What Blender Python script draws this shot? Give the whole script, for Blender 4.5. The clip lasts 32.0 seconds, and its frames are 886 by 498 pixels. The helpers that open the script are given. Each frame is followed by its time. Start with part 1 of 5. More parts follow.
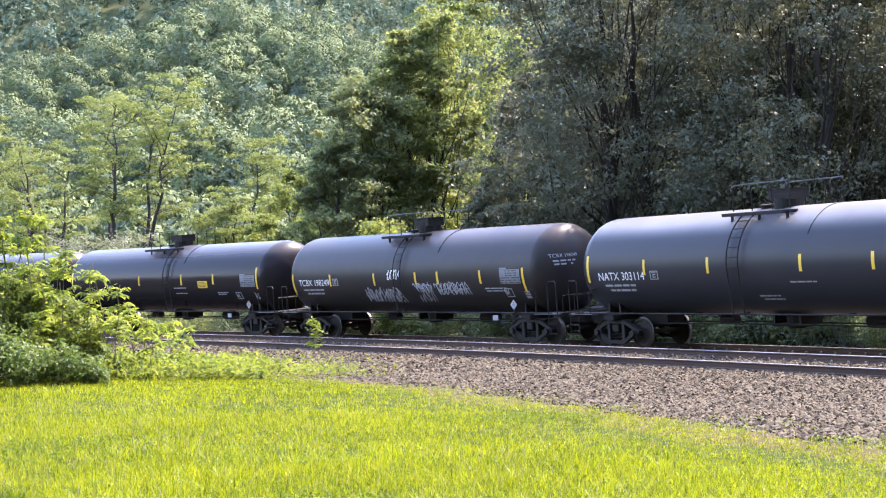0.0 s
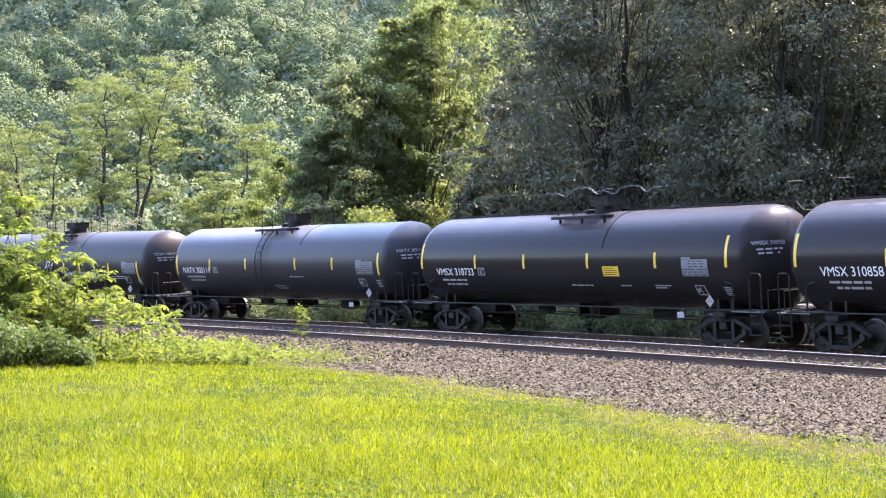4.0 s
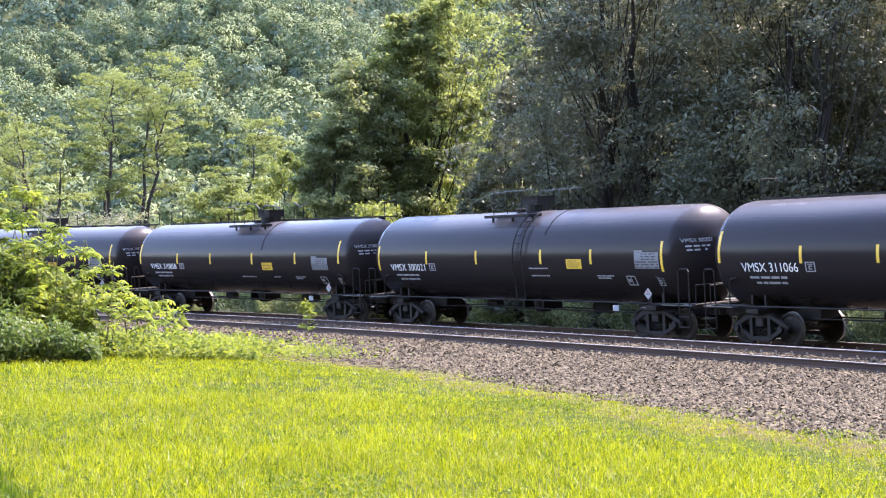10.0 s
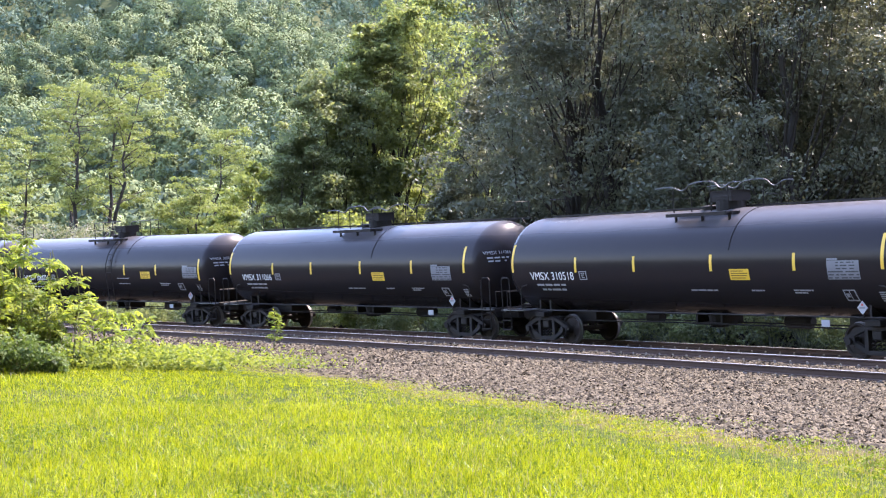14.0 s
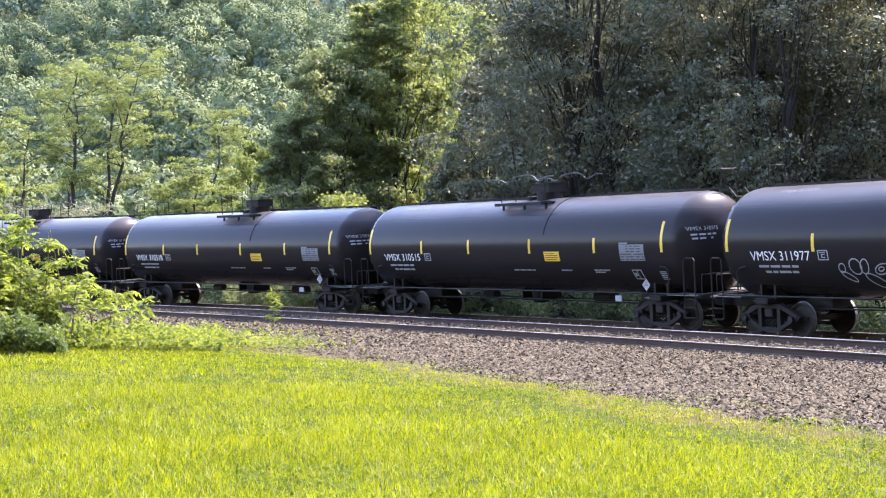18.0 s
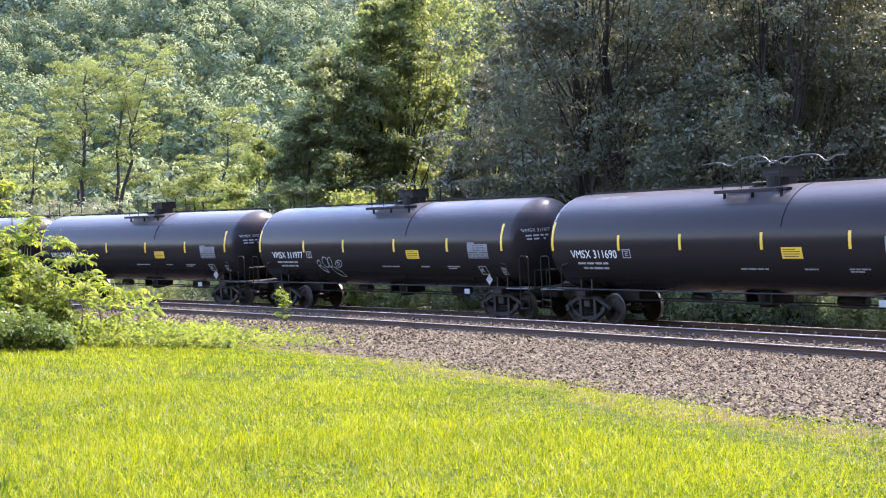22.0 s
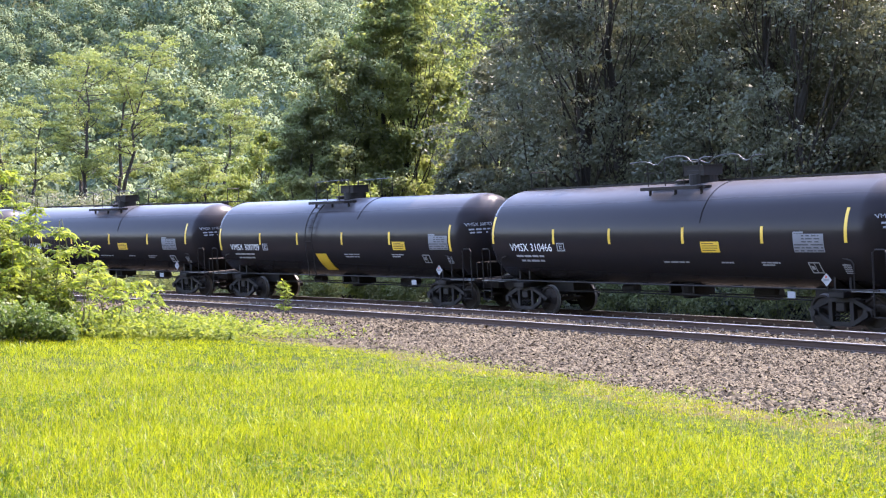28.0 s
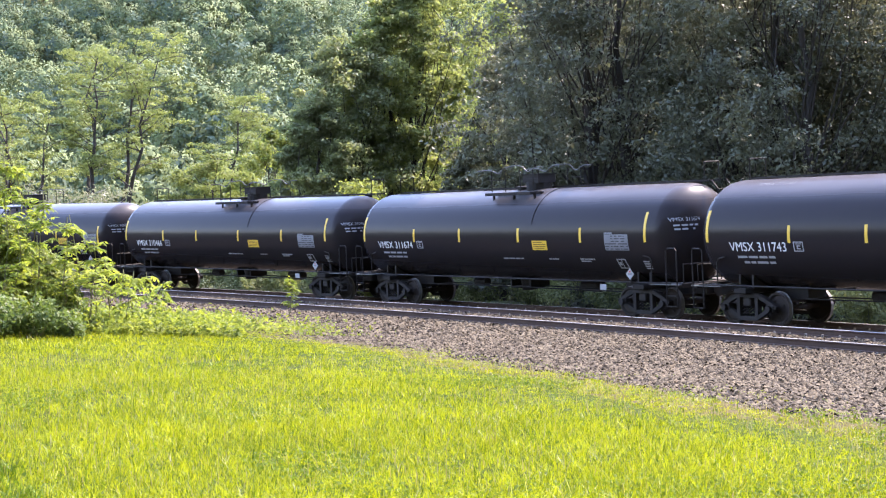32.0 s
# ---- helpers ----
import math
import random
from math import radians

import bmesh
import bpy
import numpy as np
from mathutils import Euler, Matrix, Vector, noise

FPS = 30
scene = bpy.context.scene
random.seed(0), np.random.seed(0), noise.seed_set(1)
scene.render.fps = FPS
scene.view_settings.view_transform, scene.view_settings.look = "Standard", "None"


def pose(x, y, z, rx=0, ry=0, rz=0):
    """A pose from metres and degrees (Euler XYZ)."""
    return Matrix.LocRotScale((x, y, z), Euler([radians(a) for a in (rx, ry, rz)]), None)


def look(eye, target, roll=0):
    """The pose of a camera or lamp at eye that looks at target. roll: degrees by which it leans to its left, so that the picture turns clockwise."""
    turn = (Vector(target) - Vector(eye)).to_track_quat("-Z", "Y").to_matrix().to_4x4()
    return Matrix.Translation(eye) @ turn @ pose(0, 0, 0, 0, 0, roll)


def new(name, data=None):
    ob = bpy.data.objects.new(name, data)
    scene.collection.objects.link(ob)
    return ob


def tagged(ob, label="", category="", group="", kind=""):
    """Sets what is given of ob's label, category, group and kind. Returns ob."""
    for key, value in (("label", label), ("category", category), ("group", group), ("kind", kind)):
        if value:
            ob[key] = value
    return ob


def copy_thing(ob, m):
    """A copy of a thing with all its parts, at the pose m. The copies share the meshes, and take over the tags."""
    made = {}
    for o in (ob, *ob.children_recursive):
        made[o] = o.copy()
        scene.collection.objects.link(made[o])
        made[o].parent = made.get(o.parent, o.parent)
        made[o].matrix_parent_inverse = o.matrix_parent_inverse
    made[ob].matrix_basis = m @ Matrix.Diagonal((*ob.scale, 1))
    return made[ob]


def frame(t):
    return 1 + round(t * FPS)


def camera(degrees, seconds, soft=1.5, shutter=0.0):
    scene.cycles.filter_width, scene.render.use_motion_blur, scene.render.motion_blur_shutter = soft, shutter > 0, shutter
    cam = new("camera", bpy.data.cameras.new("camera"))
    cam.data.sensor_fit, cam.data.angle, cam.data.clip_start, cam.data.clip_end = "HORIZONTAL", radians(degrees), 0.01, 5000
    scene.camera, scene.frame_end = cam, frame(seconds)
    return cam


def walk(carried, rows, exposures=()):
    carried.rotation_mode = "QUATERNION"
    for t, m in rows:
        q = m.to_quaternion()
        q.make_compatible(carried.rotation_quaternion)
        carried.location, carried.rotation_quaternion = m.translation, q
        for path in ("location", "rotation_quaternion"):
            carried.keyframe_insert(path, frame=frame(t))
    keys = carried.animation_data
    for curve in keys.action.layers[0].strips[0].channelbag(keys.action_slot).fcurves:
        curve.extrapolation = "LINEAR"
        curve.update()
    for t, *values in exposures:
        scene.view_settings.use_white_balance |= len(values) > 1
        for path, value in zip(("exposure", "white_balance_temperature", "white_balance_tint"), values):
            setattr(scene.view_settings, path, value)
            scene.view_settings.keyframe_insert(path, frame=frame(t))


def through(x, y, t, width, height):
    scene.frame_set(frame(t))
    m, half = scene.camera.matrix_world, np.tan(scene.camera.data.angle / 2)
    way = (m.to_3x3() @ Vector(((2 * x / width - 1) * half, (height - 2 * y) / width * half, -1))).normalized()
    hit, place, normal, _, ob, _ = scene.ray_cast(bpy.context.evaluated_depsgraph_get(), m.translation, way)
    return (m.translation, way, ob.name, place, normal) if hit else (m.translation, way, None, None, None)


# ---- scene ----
# ---- camera and its path ----
EYE_Z = 1.571
BASE = 3.5
TINT = 27
cam = camera(30.55, 32.0, soft=1.15)
# seconds, yaw to the right, pitch, roll in degrees
VIEW = [
    (0, -0.312, 1.718, -0.421),
    (0.5, -0.383, 1.703, -0.266),
    (1, -0.464, 1.680, -0.230),
    (1.5, -0.390, 1.727, -0.004),
    (2, -0.278, 1.688, 0.572),
    (2.5, 0.130, 1.595, 0.919),
    (3, 0.159, 1.377, 1.012),
    (3.5, 0.169, 1.362, 0.850),
    (5.5, 0.027, 1.335, 0.710),
    (6, 0.000, 1.317, 0.657),
    (6.5, 0.061, 1.314, 0.786),
    (7, 0.052, 1.301, 0.724),
    (7.5, 0.002, 1.279, 0.764),
    (8, -0.031, 1.280, 0.793),
    (8.5, -0.054, 1.282, 0.766),
    (9, -0.082, 1.258, 0.773),
    (9.5, -0.089, 1.248, 0.787),
    (10, -0.121, 1.189, 0.870),
    (10.5, -0.166, 1.154, 0.736),
    (11, -0.208, 1.246, 0.709),
    (11.3, -0.165, 0.584, 0.582),
    (11.5, -0.083, -1.237, 0.577),
    (12, -0.300, -2.863, 0.595),
    (12.5, -0.294, -1.012, 0.700),
    (13, 0.460, 1.348, 0.657),
    (13.5, 0.974, 1.645, 0.478),
    (14, 1.001, 1.539, 0.530),
    (14.5, 1.056, 1.465, 0.603),
    (16.5, 1.080, 1.325, 0.672),
    (17, 1.064, 1.122, 0.564),
    (17.5, 1.055, 0.912, 0.524),
    (18, 1.074, 0.856, 0.604),
    (18.5, 1.028, 0.852, 0.792),
    (19, 0.994, 0.841, 0.877),
    (19.5, 0.991, 0.843, 0.779),
    (20, 0.979, 0.788, 0.534),
    (20.5, 0.947, 0.790, 0.550),
    (21, 0.905, 0.773, 0.721),
    (21.5, 0.823, 0.738, 0.658),
    (22, 0.765, 0.765, 0.619),
    (22.5, 0.758, 0.708, 0.429),
    (23, 0.744, 0.661, 0.389),
    (23.5, 0.730, 0.615, 0.461),
    (24, 0.739, 0.617, 0.659),
    (24.5, 0.692, 0.638, 0.656),
    (25, 0.687, 0.610, 0.670),
    (25.5, 0.715, 0.553, 0.703),
    (27.5, 0.646, 0.549, 0.918),
    (28, 0.700, 0.505, 0.843),
    (28.5, 0.713, 0.484, 0.910),
    (29, 0.674, 0.438, 0.891),
    (29.5, 0.626, 0.489, 0.958),
    (30, 0.597, 0.492, 1.047),
    (30.5, 0.572, 0.466, 0.951),
    (31, 0.575, 0.452, 0.898),
    (31.5, 0.552, 0.426, 1.044),
    (32, 0.453, 0.423, 1.136),
]


def view_pose(yaw, pitch, roll):
    a, b = radians(yaw), radians(pitch)
    way = Vector((math.sin(a) * math.cos(b), math.cos(a) * math.cos(b), math.sin(b)))
    eye = Vector((0, 0, EYE_Z))
    return look(eye, eye + way, roll)


EXPOSURES = [(t, BASE + e, 6500, TINT) for t, e in ((0, 0.0), (11.0, 0.0), (11.6, -0.28), (12.0, -0.36), (12.4, -0.3), (13.0, -0.12), (13.8, 0.0), (32.0, 0.0))]
walk(cam, [(t, view_pose(yaw, pitch, roll)) for t, yaw, pitch, roll in VIEW], EXPOSURES)

# ---- light ----
SUN_AZ, SUN_EL = 50.0, 55.0
to_sun = Vector((math.sin(radians(SUN_AZ)) * math.cos(radians(SUN_EL)), math.cos(radians(SUN_AZ)) * math.cos(radians(SUN_EL)), math.sin(radians(SUN_EL))))
world = bpy.data.worlds.new("sky")
scene.world = world
world.use_nodes = True
wn = world.node_tree
wn.nodes.clear()
sky = wn.nodes.new("ShaderNodeTexSky")
sky.sky_type = "NISHITA"
sky.sun_disc = False
sky.sun_elevation = radians(SUN_EL)
sky.sun_rotation = radians(SUN_AZ)
sky.dust_density = 0.7
wbg = wn.nodes.new("ShaderNodeBackground")
wbg.inputs["Strength"].default_value = 0.15
wout = wn.nodes.new("ShaderNodeOutputWorld")
wn.links.new(sky.outputs[0], wbg.inputs["Color"])
wn.links.new(wbg.outputs[0], wout.inputs["Surface"])
sun_data = bpy.data.lights.new("sun", "SUN")
sun_data.energy, sun_data.angle, sun_data.color = 2.0, radians(0.53), (1.0, 0.92, 0.78)
sun = new("sun", sun_data)
sun.matrix_world = look(to_sun * 300, (0, 0, 0))


# ---- materials ----
def material(name, color, rough=0.7, metal=0.0, var=0.15, scale=8.0, bump=0.0, spec=0.5, second=None, mid=0.0, coat=0.0, island=0.0, obj_random=0.0):
    """Principled surface; colour varied by fine and broad noise, optionally per island or per object."""
    m = bpy.data.materials.new(name)
    m.use_nodes = True
    nt = m.node_tree
    b = nt.nodes["Principled BSDF"]
    b.inputs["Roughness"].default_value, b.inputs["Metallic"].default_value = rough, metal
    b.inputs["Specular IOR Level"].default_value = spec
    b.inputs["Coat Weight"].default_value, b.inputs["Coat Roughness"].default_value = coat, 0.26
    tc = nt.nodes.new("ShaderNodeTexCoord")
    fine = nt.nodes.new("ShaderNodeTexNoise")
    fine.inputs["Scale"].default_value, fine.inputs["Detail"].default_value = scale, 6
    broad = nt.nodes.new("ShaderNodeTexNoise")
    broad.inputs["Scale"].default_value, broad.inputs["Detail"].default_value = scale * 0.12, 3
    nt.links.new(tc.outputs["Object"], fine.inputs["Vector"])
    nt.links.new(tc.outputs["Object"], broad.inputs["Vector"])
    other = second or tuple(c * 0.55 for c in color)
    mix = nt.nodes.new("ShaderNodeMix")
    mix.data_type = "RGBA"
    mix.inputs[6].default_value, mix.inputs[7].default_value = (*color, 1), (*other, 1)
    add = nt.nodes.new("ShaderNodeMath")
    add.operation = "MULTIPLY_ADD"
    nt.links.new(fine.outputs["Fac"], add.inputs[0])
    add.inputs[1].default_value = var * 4
    sub = nt.nodes.new("ShaderNodeMath")
    sub.operation = "MULTIPLY_ADD"
    nt.links.new(broad.outputs["Fac"], sub.inputs[0])
    sub.inputs[1].default_value, sub.inputs[2].default_value = var * 5, 0.5 + mid - var * 4.5
    nt.links.new(sub.outputs[0], add.inputs[2])
    last = add
    if island or obj_random:
        src = nt.nodes.new("ShaderNodeNewGeometry") if island else nt.nodes.new("ShaderNodeObjectInfo")
        rnd = src.outputs["Random Per Island"] if island else src.outputs["Random"]
        more = nt.nodes.new("ShaderNodeMath")
        more.operation = "MULTIPLY_ADD"
        nt.links.new(rnd, more.inputs[0])
        k = island or obj_random
        more.inputs[1].default_value = k
        shift = nt.nodes.new("ShaderNodeMath")
        shift.operation = "SUBTRACT"
        shift.inputs[1].default_value = k / 2
        nt.links.new(add.outputs[0], shift.inputs[0])
        nt.links.new(shift.outputs[0], more.inputs[2])
        last = more
    clamp = nt.nodes.new("ShaderNodeClamp")
    nt.links.new(last.outputs[0], clamp.inputs[0])
    nt.links.new(clamp.outputs[0], mix.inputs[0])
    nt.links.new(mix.outputs[2], b.inputs["Base Color"])
    if bump:
        bn = nt.nodes.new("ShaderNodeBump")
        bn.inputs["Strength"].default_value, bn.inputs["Distance"].default_value = bump, 0.02
        nt.links.new(fine.outputs["Fac"], bn.inputs["Height"])
        nt.links.new(bn.outputs[0], b.inputs["Normal"])
    return m


def leaf_material(name, color, second, translucent=0.45, through=None, scale=0.25, rough=0.5, spread=0.9, gloss=0.3, leafwise=0.45, clumpwise=2.6):
    """Leaves: a glossy front and light shining through; tint varies leaf by leaf and clump by clump."""
    m = bpy.data.materials.new(name)
    m.use_nodes = True
    nt = m.node_tree
    b = nt.nodes["Principled BSDF"]
    b.inputs["Roughness"].default_value = rough
    b.inputs["Specular IOR Level"].default_value = gloss
    out = nt.nodes["Material Output"]
    tc = nt.nodes.new("ShaderNodeTexCoord")
    broad = nt.nodes.new("ShaderNodeTexNoise")
    broad.inputs["Scale"].default_value, broad.inputs["Detail"].default_value = scale, 2
    nt.links.new(tc.outputs["Object"], broad.inputs["Vector"])
    geo = nt.nodes.new("ShaderNodeNewGeometry")
    mad = nt.nodes.new("ShaderNodeMath")
    mad.operation = "MULTIPLY_ADD"
    nt.links.new(geo.outputs["Random Per Island"], mad.inputs[0])
    mad.inputs[1].default_value = leafwise * spread
    mad2 = nt.nodes.new("ShaderNodeMath")
    mad2.operation = "MULTIPLY_ADD"
    nt.links.new(broad.outputs["Fac"], mad2.inputs[0])
    mad2.inputs[1].default_value, mad2.inputs[2].default_value = clumpwise * spread, 0.5 - (clumpwise / 2 + leafwise / 2) * spread
    nt.links.new(mad2.outputs[0], mad.inputs[2])
    cl = nt.nodes.new("ShaderNodeClamp")
    nt.links.new(mad.outputs[0], cl.inputs[0])
    mix = nt.nodes.new("ShaderNodeMix")
    mix.data_type = "RGBA"
    mix.inputs[6].default_value, mix.inputs[7].default_value = (*color, 1), (*second, 1)
    nt.links.new(cl.outputs[0], mix.inputs[0])
    nt.links.new(mix.outputs[2], b.inputs["Base Color"])
    tr = nt.nodes.new("ShaderNodeBsdfTranslucent")
    hue = nt.nodes.new("ShaderNodeMix")
    hue.data_type = "RGBA"
    hue.blend_type = "MULTIPLY"
    hue.inputs[0].default_value = 1.0
    hue.inputs[7].default_value = (*(through or (1.7, 1.6, 0.6)), 1)
    nt.links.new(mix.outputs[2], hue.inputs[6])
    nt.links.new(hue.outputs[2], tr.inputs["Color"])
    ms = nt.nodes.new("ShaderNodeMixShader")
    ms.inputs[0].default_value = translucent
    nt.links.new(b.outputs[0], ms.inputs[1])
    nt.links.new(tr.outputs[0], ms.inputs[2])
    nt.links.new(ms.outputs[0], out.inputs["Surface"])
    return m


M = {}
M["soil"] = material("soil", (0.06, 0.068, 0.03), 0.95, var=0.2, scale=6, second=(0.035, 0.045, 0.015), bump=0.5, spec=0.12)
M["dry_earth"] = material("dry_earth", (0.070, 0.052, 0.022), 0.95, var=0.3, scale=14, second=(0.035, 0.036, 0.010), bump=0.9, spec=0.04)
M["turf"] = material("turf", (0.042, 0.055, 0.007), 0.95, var=0.2, scale=9, second=(0.016, 0.025, 0.004), bump=0.6, spec=0.03)
M["gravel_bed"] = material("gravel_bed", (0.045, 0.037, 0.03), 0.95, var=0.22, scale=22, second=(0.02, 0.016, 0.014), bump=1.0, spec=0.12)
M["stone"] = material("stone", (0.100, 0.083, 0.057), 0.9, var=0.06, scale=14, second=(0.013, 0.0105, 0.0075), island=1.4, bump=0.3, spec=0.06)
M["grass"] = leaf_material("grass", (0.262, 0.285, 0.015), (0.058, 0.088, 0.006), 0.42, (1.55, 1.5, 0.3), 0.5, 0.42, 1.0, 0.15, 1.5, 1.0)
M["grass_tall"] = leaf_material("grass_tall", (0.10, 0.15, 0.012), (0.035, 0.065, 0.006), 0.35, (1.4, 1.4, 0.4), 0.8, 0.5, 1.0, 0.15, 1.2, 0.8)
M["grass_dry"] = leaf_material("grass_dry", (0.25, 0.225, 0.10), (0.16, 0.16, 0.055), 0.4, (1.2, 1.15, 0.7), 0.35, 0.6)
# the wood's shade is put into this darker leaf colour
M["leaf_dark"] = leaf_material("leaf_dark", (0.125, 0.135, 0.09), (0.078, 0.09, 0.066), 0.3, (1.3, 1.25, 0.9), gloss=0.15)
M["leaf_mid"] = leaf_material("leaf_mid", (0.165, 0.19, 0.09), (0.105, 0.135, 0.07), 0.5, (1.5, 1.45, 0.95), gloss=0.2)
M["leaf_shrub"] = leaf_material("leaf_shrub", (0.115, 0.155, 0.042), (0.055, 0.085, 0.026), 0.4, (1.3, 1.35, 0.8), 1.5, 0.5, 0.9, 0.2)
# sun on the wood's edge trees is put into this brighter leaf
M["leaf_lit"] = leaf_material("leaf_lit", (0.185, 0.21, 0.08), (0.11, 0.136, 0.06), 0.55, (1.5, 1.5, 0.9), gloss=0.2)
M["leaf_pale"] = leaf_material("leaf_pale", (0.20, 0.21, 0.125), (0.13, 0.145, 0.08), 0.4, (1.2, 1.2, 0.9))
M["leaf_bright"] = leaf_material("leaf_bright", (0.155, 0.185, 0.062), (0.095, 0.125, 0.045), 0.5, (1.55, 1.5, 0.8), gloss=0.15)
M["leaf_locust"] = leaf_material("leaf_locust", (0.17, 0.198, 0.07), (0.115, 0.142, 0.055), 0.48, (1.4, 1.4, 0.9), gloss=0.12)
M["leaf_weed"] = leaf_material("leaf_weed", (0.18, 0.21, 0.045), (0.09, 0.125, 0.028), 0.45, (1.5, 1.45, 0.7), 1.0, 0.6, 0.9, 0.12)
M["leaf_clover"] = leaf_material("leaf_clover", (0.10, 0.135, 0.02), (0.055, 0.085, 0.012), 0.4, (1.3, 1.35, 0.5), 1.5, 0.6, 0.9, 0.06)
M["leaf_far"] = leaf_material("leaf_far", (0.118, 0.150, 0.062), (0.064, 0.090, 0.042), 0.1, (1.3, 1.3, 1.1), 0.16, 0.7, 1.0, 0.1, 0.25, 3.2)
# haze on the ridge and shade inside far crowns, as leaf colour
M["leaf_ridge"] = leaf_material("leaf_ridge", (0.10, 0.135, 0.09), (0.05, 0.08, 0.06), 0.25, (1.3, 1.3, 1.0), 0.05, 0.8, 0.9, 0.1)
M["leaf_sumac"] = leaf_material("leaf_sumac", (0.20, 0.245, 0.05), (0.095, 0.14, 0.03), 0.55, (1.6, 1.5, 0.7), 1.2, 0.6, 0.9, 0.10)
M["bark"] = material("bark", (0.055, 0.048, 0.04), 0.95, var=0.2, scale=5, second=(0.028, 0.024, 0.02), bump=0.8, spec=0.12)
M["locust_bark"] = material("locust_bark", (0.05, 0.042, 0.035), 0.95, var=0.2, scale=5, second=(0.025, 0.02, 0.017), bump=0.8)
M["dead_wood"] = material("dead_wood", (0.30, 0.27, 0.23), 0.95, var=0.15, scale=5, bump=0.5)
M["stem"] = material("stem", (0.16, 0.16, 0.06), 0.8, var=0.15, scale=6)
M["rail_side"] = material("rail_side", (0.08, 0.05, 0.036), 0.9, var=0.2, scale=7, second=(0.045, 0.029, 0.022), bump=0.3, spec=0.2)
M["rail_top"] = material("rail_top", (0.30, 0.28, 0.26), 0.6, 0.1, var=0.1, scale=10)
M["tie"] = material("tie", (0.15, 0.125, 0.105), 0.95, var=0.2, scale=6, second=(0.08, 0.066, 0.056), bump=0.6, obj_random=0.5, spec=0.12)
M["clip"] = material("clip", (0.20, 0.17, 0.14), 0.8, 0.0, var=0.2, scale=20, spec=0.2)
M["black_paint"] = material("black_paint", (0.015, 0.013, 0.015), 0.22, var=0.10, scale=1.6, second=(0.023, 0.018, 0.016), bump=0.0, spec=0.075)
M["grey_paint"] = material("grey_paint", (0.030, 0.029, 0.032), 0.36, var=0.12, scale=1.6, second=(0.022, 0.021, 0.022), spec=0.14)
M["dull_black"] = material("dull_black", (0.018, 0.016, 0.016), 0.42, var=0.18, scale=2.2, second=(0.032, 0.026, 0.022), spec=0.14)
M["iron"] = material("iron", (0.013, 0.012, 0.0115), 0.65, 0.0, var=0.2, scale=6, second=(0.024, 0.019, 0.016), bump=0.2, spec=0.15)
M["wheel_steel"] = material("wheel_steel", (0.035, 0.027, 0.022), 0.8, 0.0, var=0.2, scale=9, spec=0.15)
M["tread"] = material("tread", (0.14, 0.125, 0.115), 0.6, 0.2, var=0.1, scale=9)
M["yellow"] = material("yellow", (0.72, 0.44, 0.02), 0.5, var=0.06, scale=6, second=(0.55, 0.33, 0.02))
M["white_mark"] = material("white_mark", (0.74, 0.74, 0.72), 0.6, var=0.08, scale=9, second=(0.55, 0.55, 0.53))
M["pale_mark"] = material("pale_mark", (0.34, 0.34, 0.34), 0.7, var=0.1, scale=9)
M["print_grey"] = material("print_grey", (0.035, 0.035, 0.037), 0.7, var=0.1, scale=9)
M["panel_grey"] = material("panel_grey", (0.17, 0.17, 0.18), 0.6, var=0.1, scale=9)
M["graffiti"] = material("graffiti", (0.42, 0.43, 0.47), 0.6, var=0.12, scale=4)
M["worn_rail"] = material("worn_rail", (0.10, 0.095, 0.09), 0.6, 0.1, var=0.2, scale=7, second=(0.05, 0.045, 0.04))
M["galvanised"] = material("galvanised", (0.13, 0.13, 0.13), 0.5, 0.3, var=0.15, scale=10)
M["red_mark"] = material("red_mark", (0.5, 0.05, 0.03), 0.5, var=0.08, scale=9)



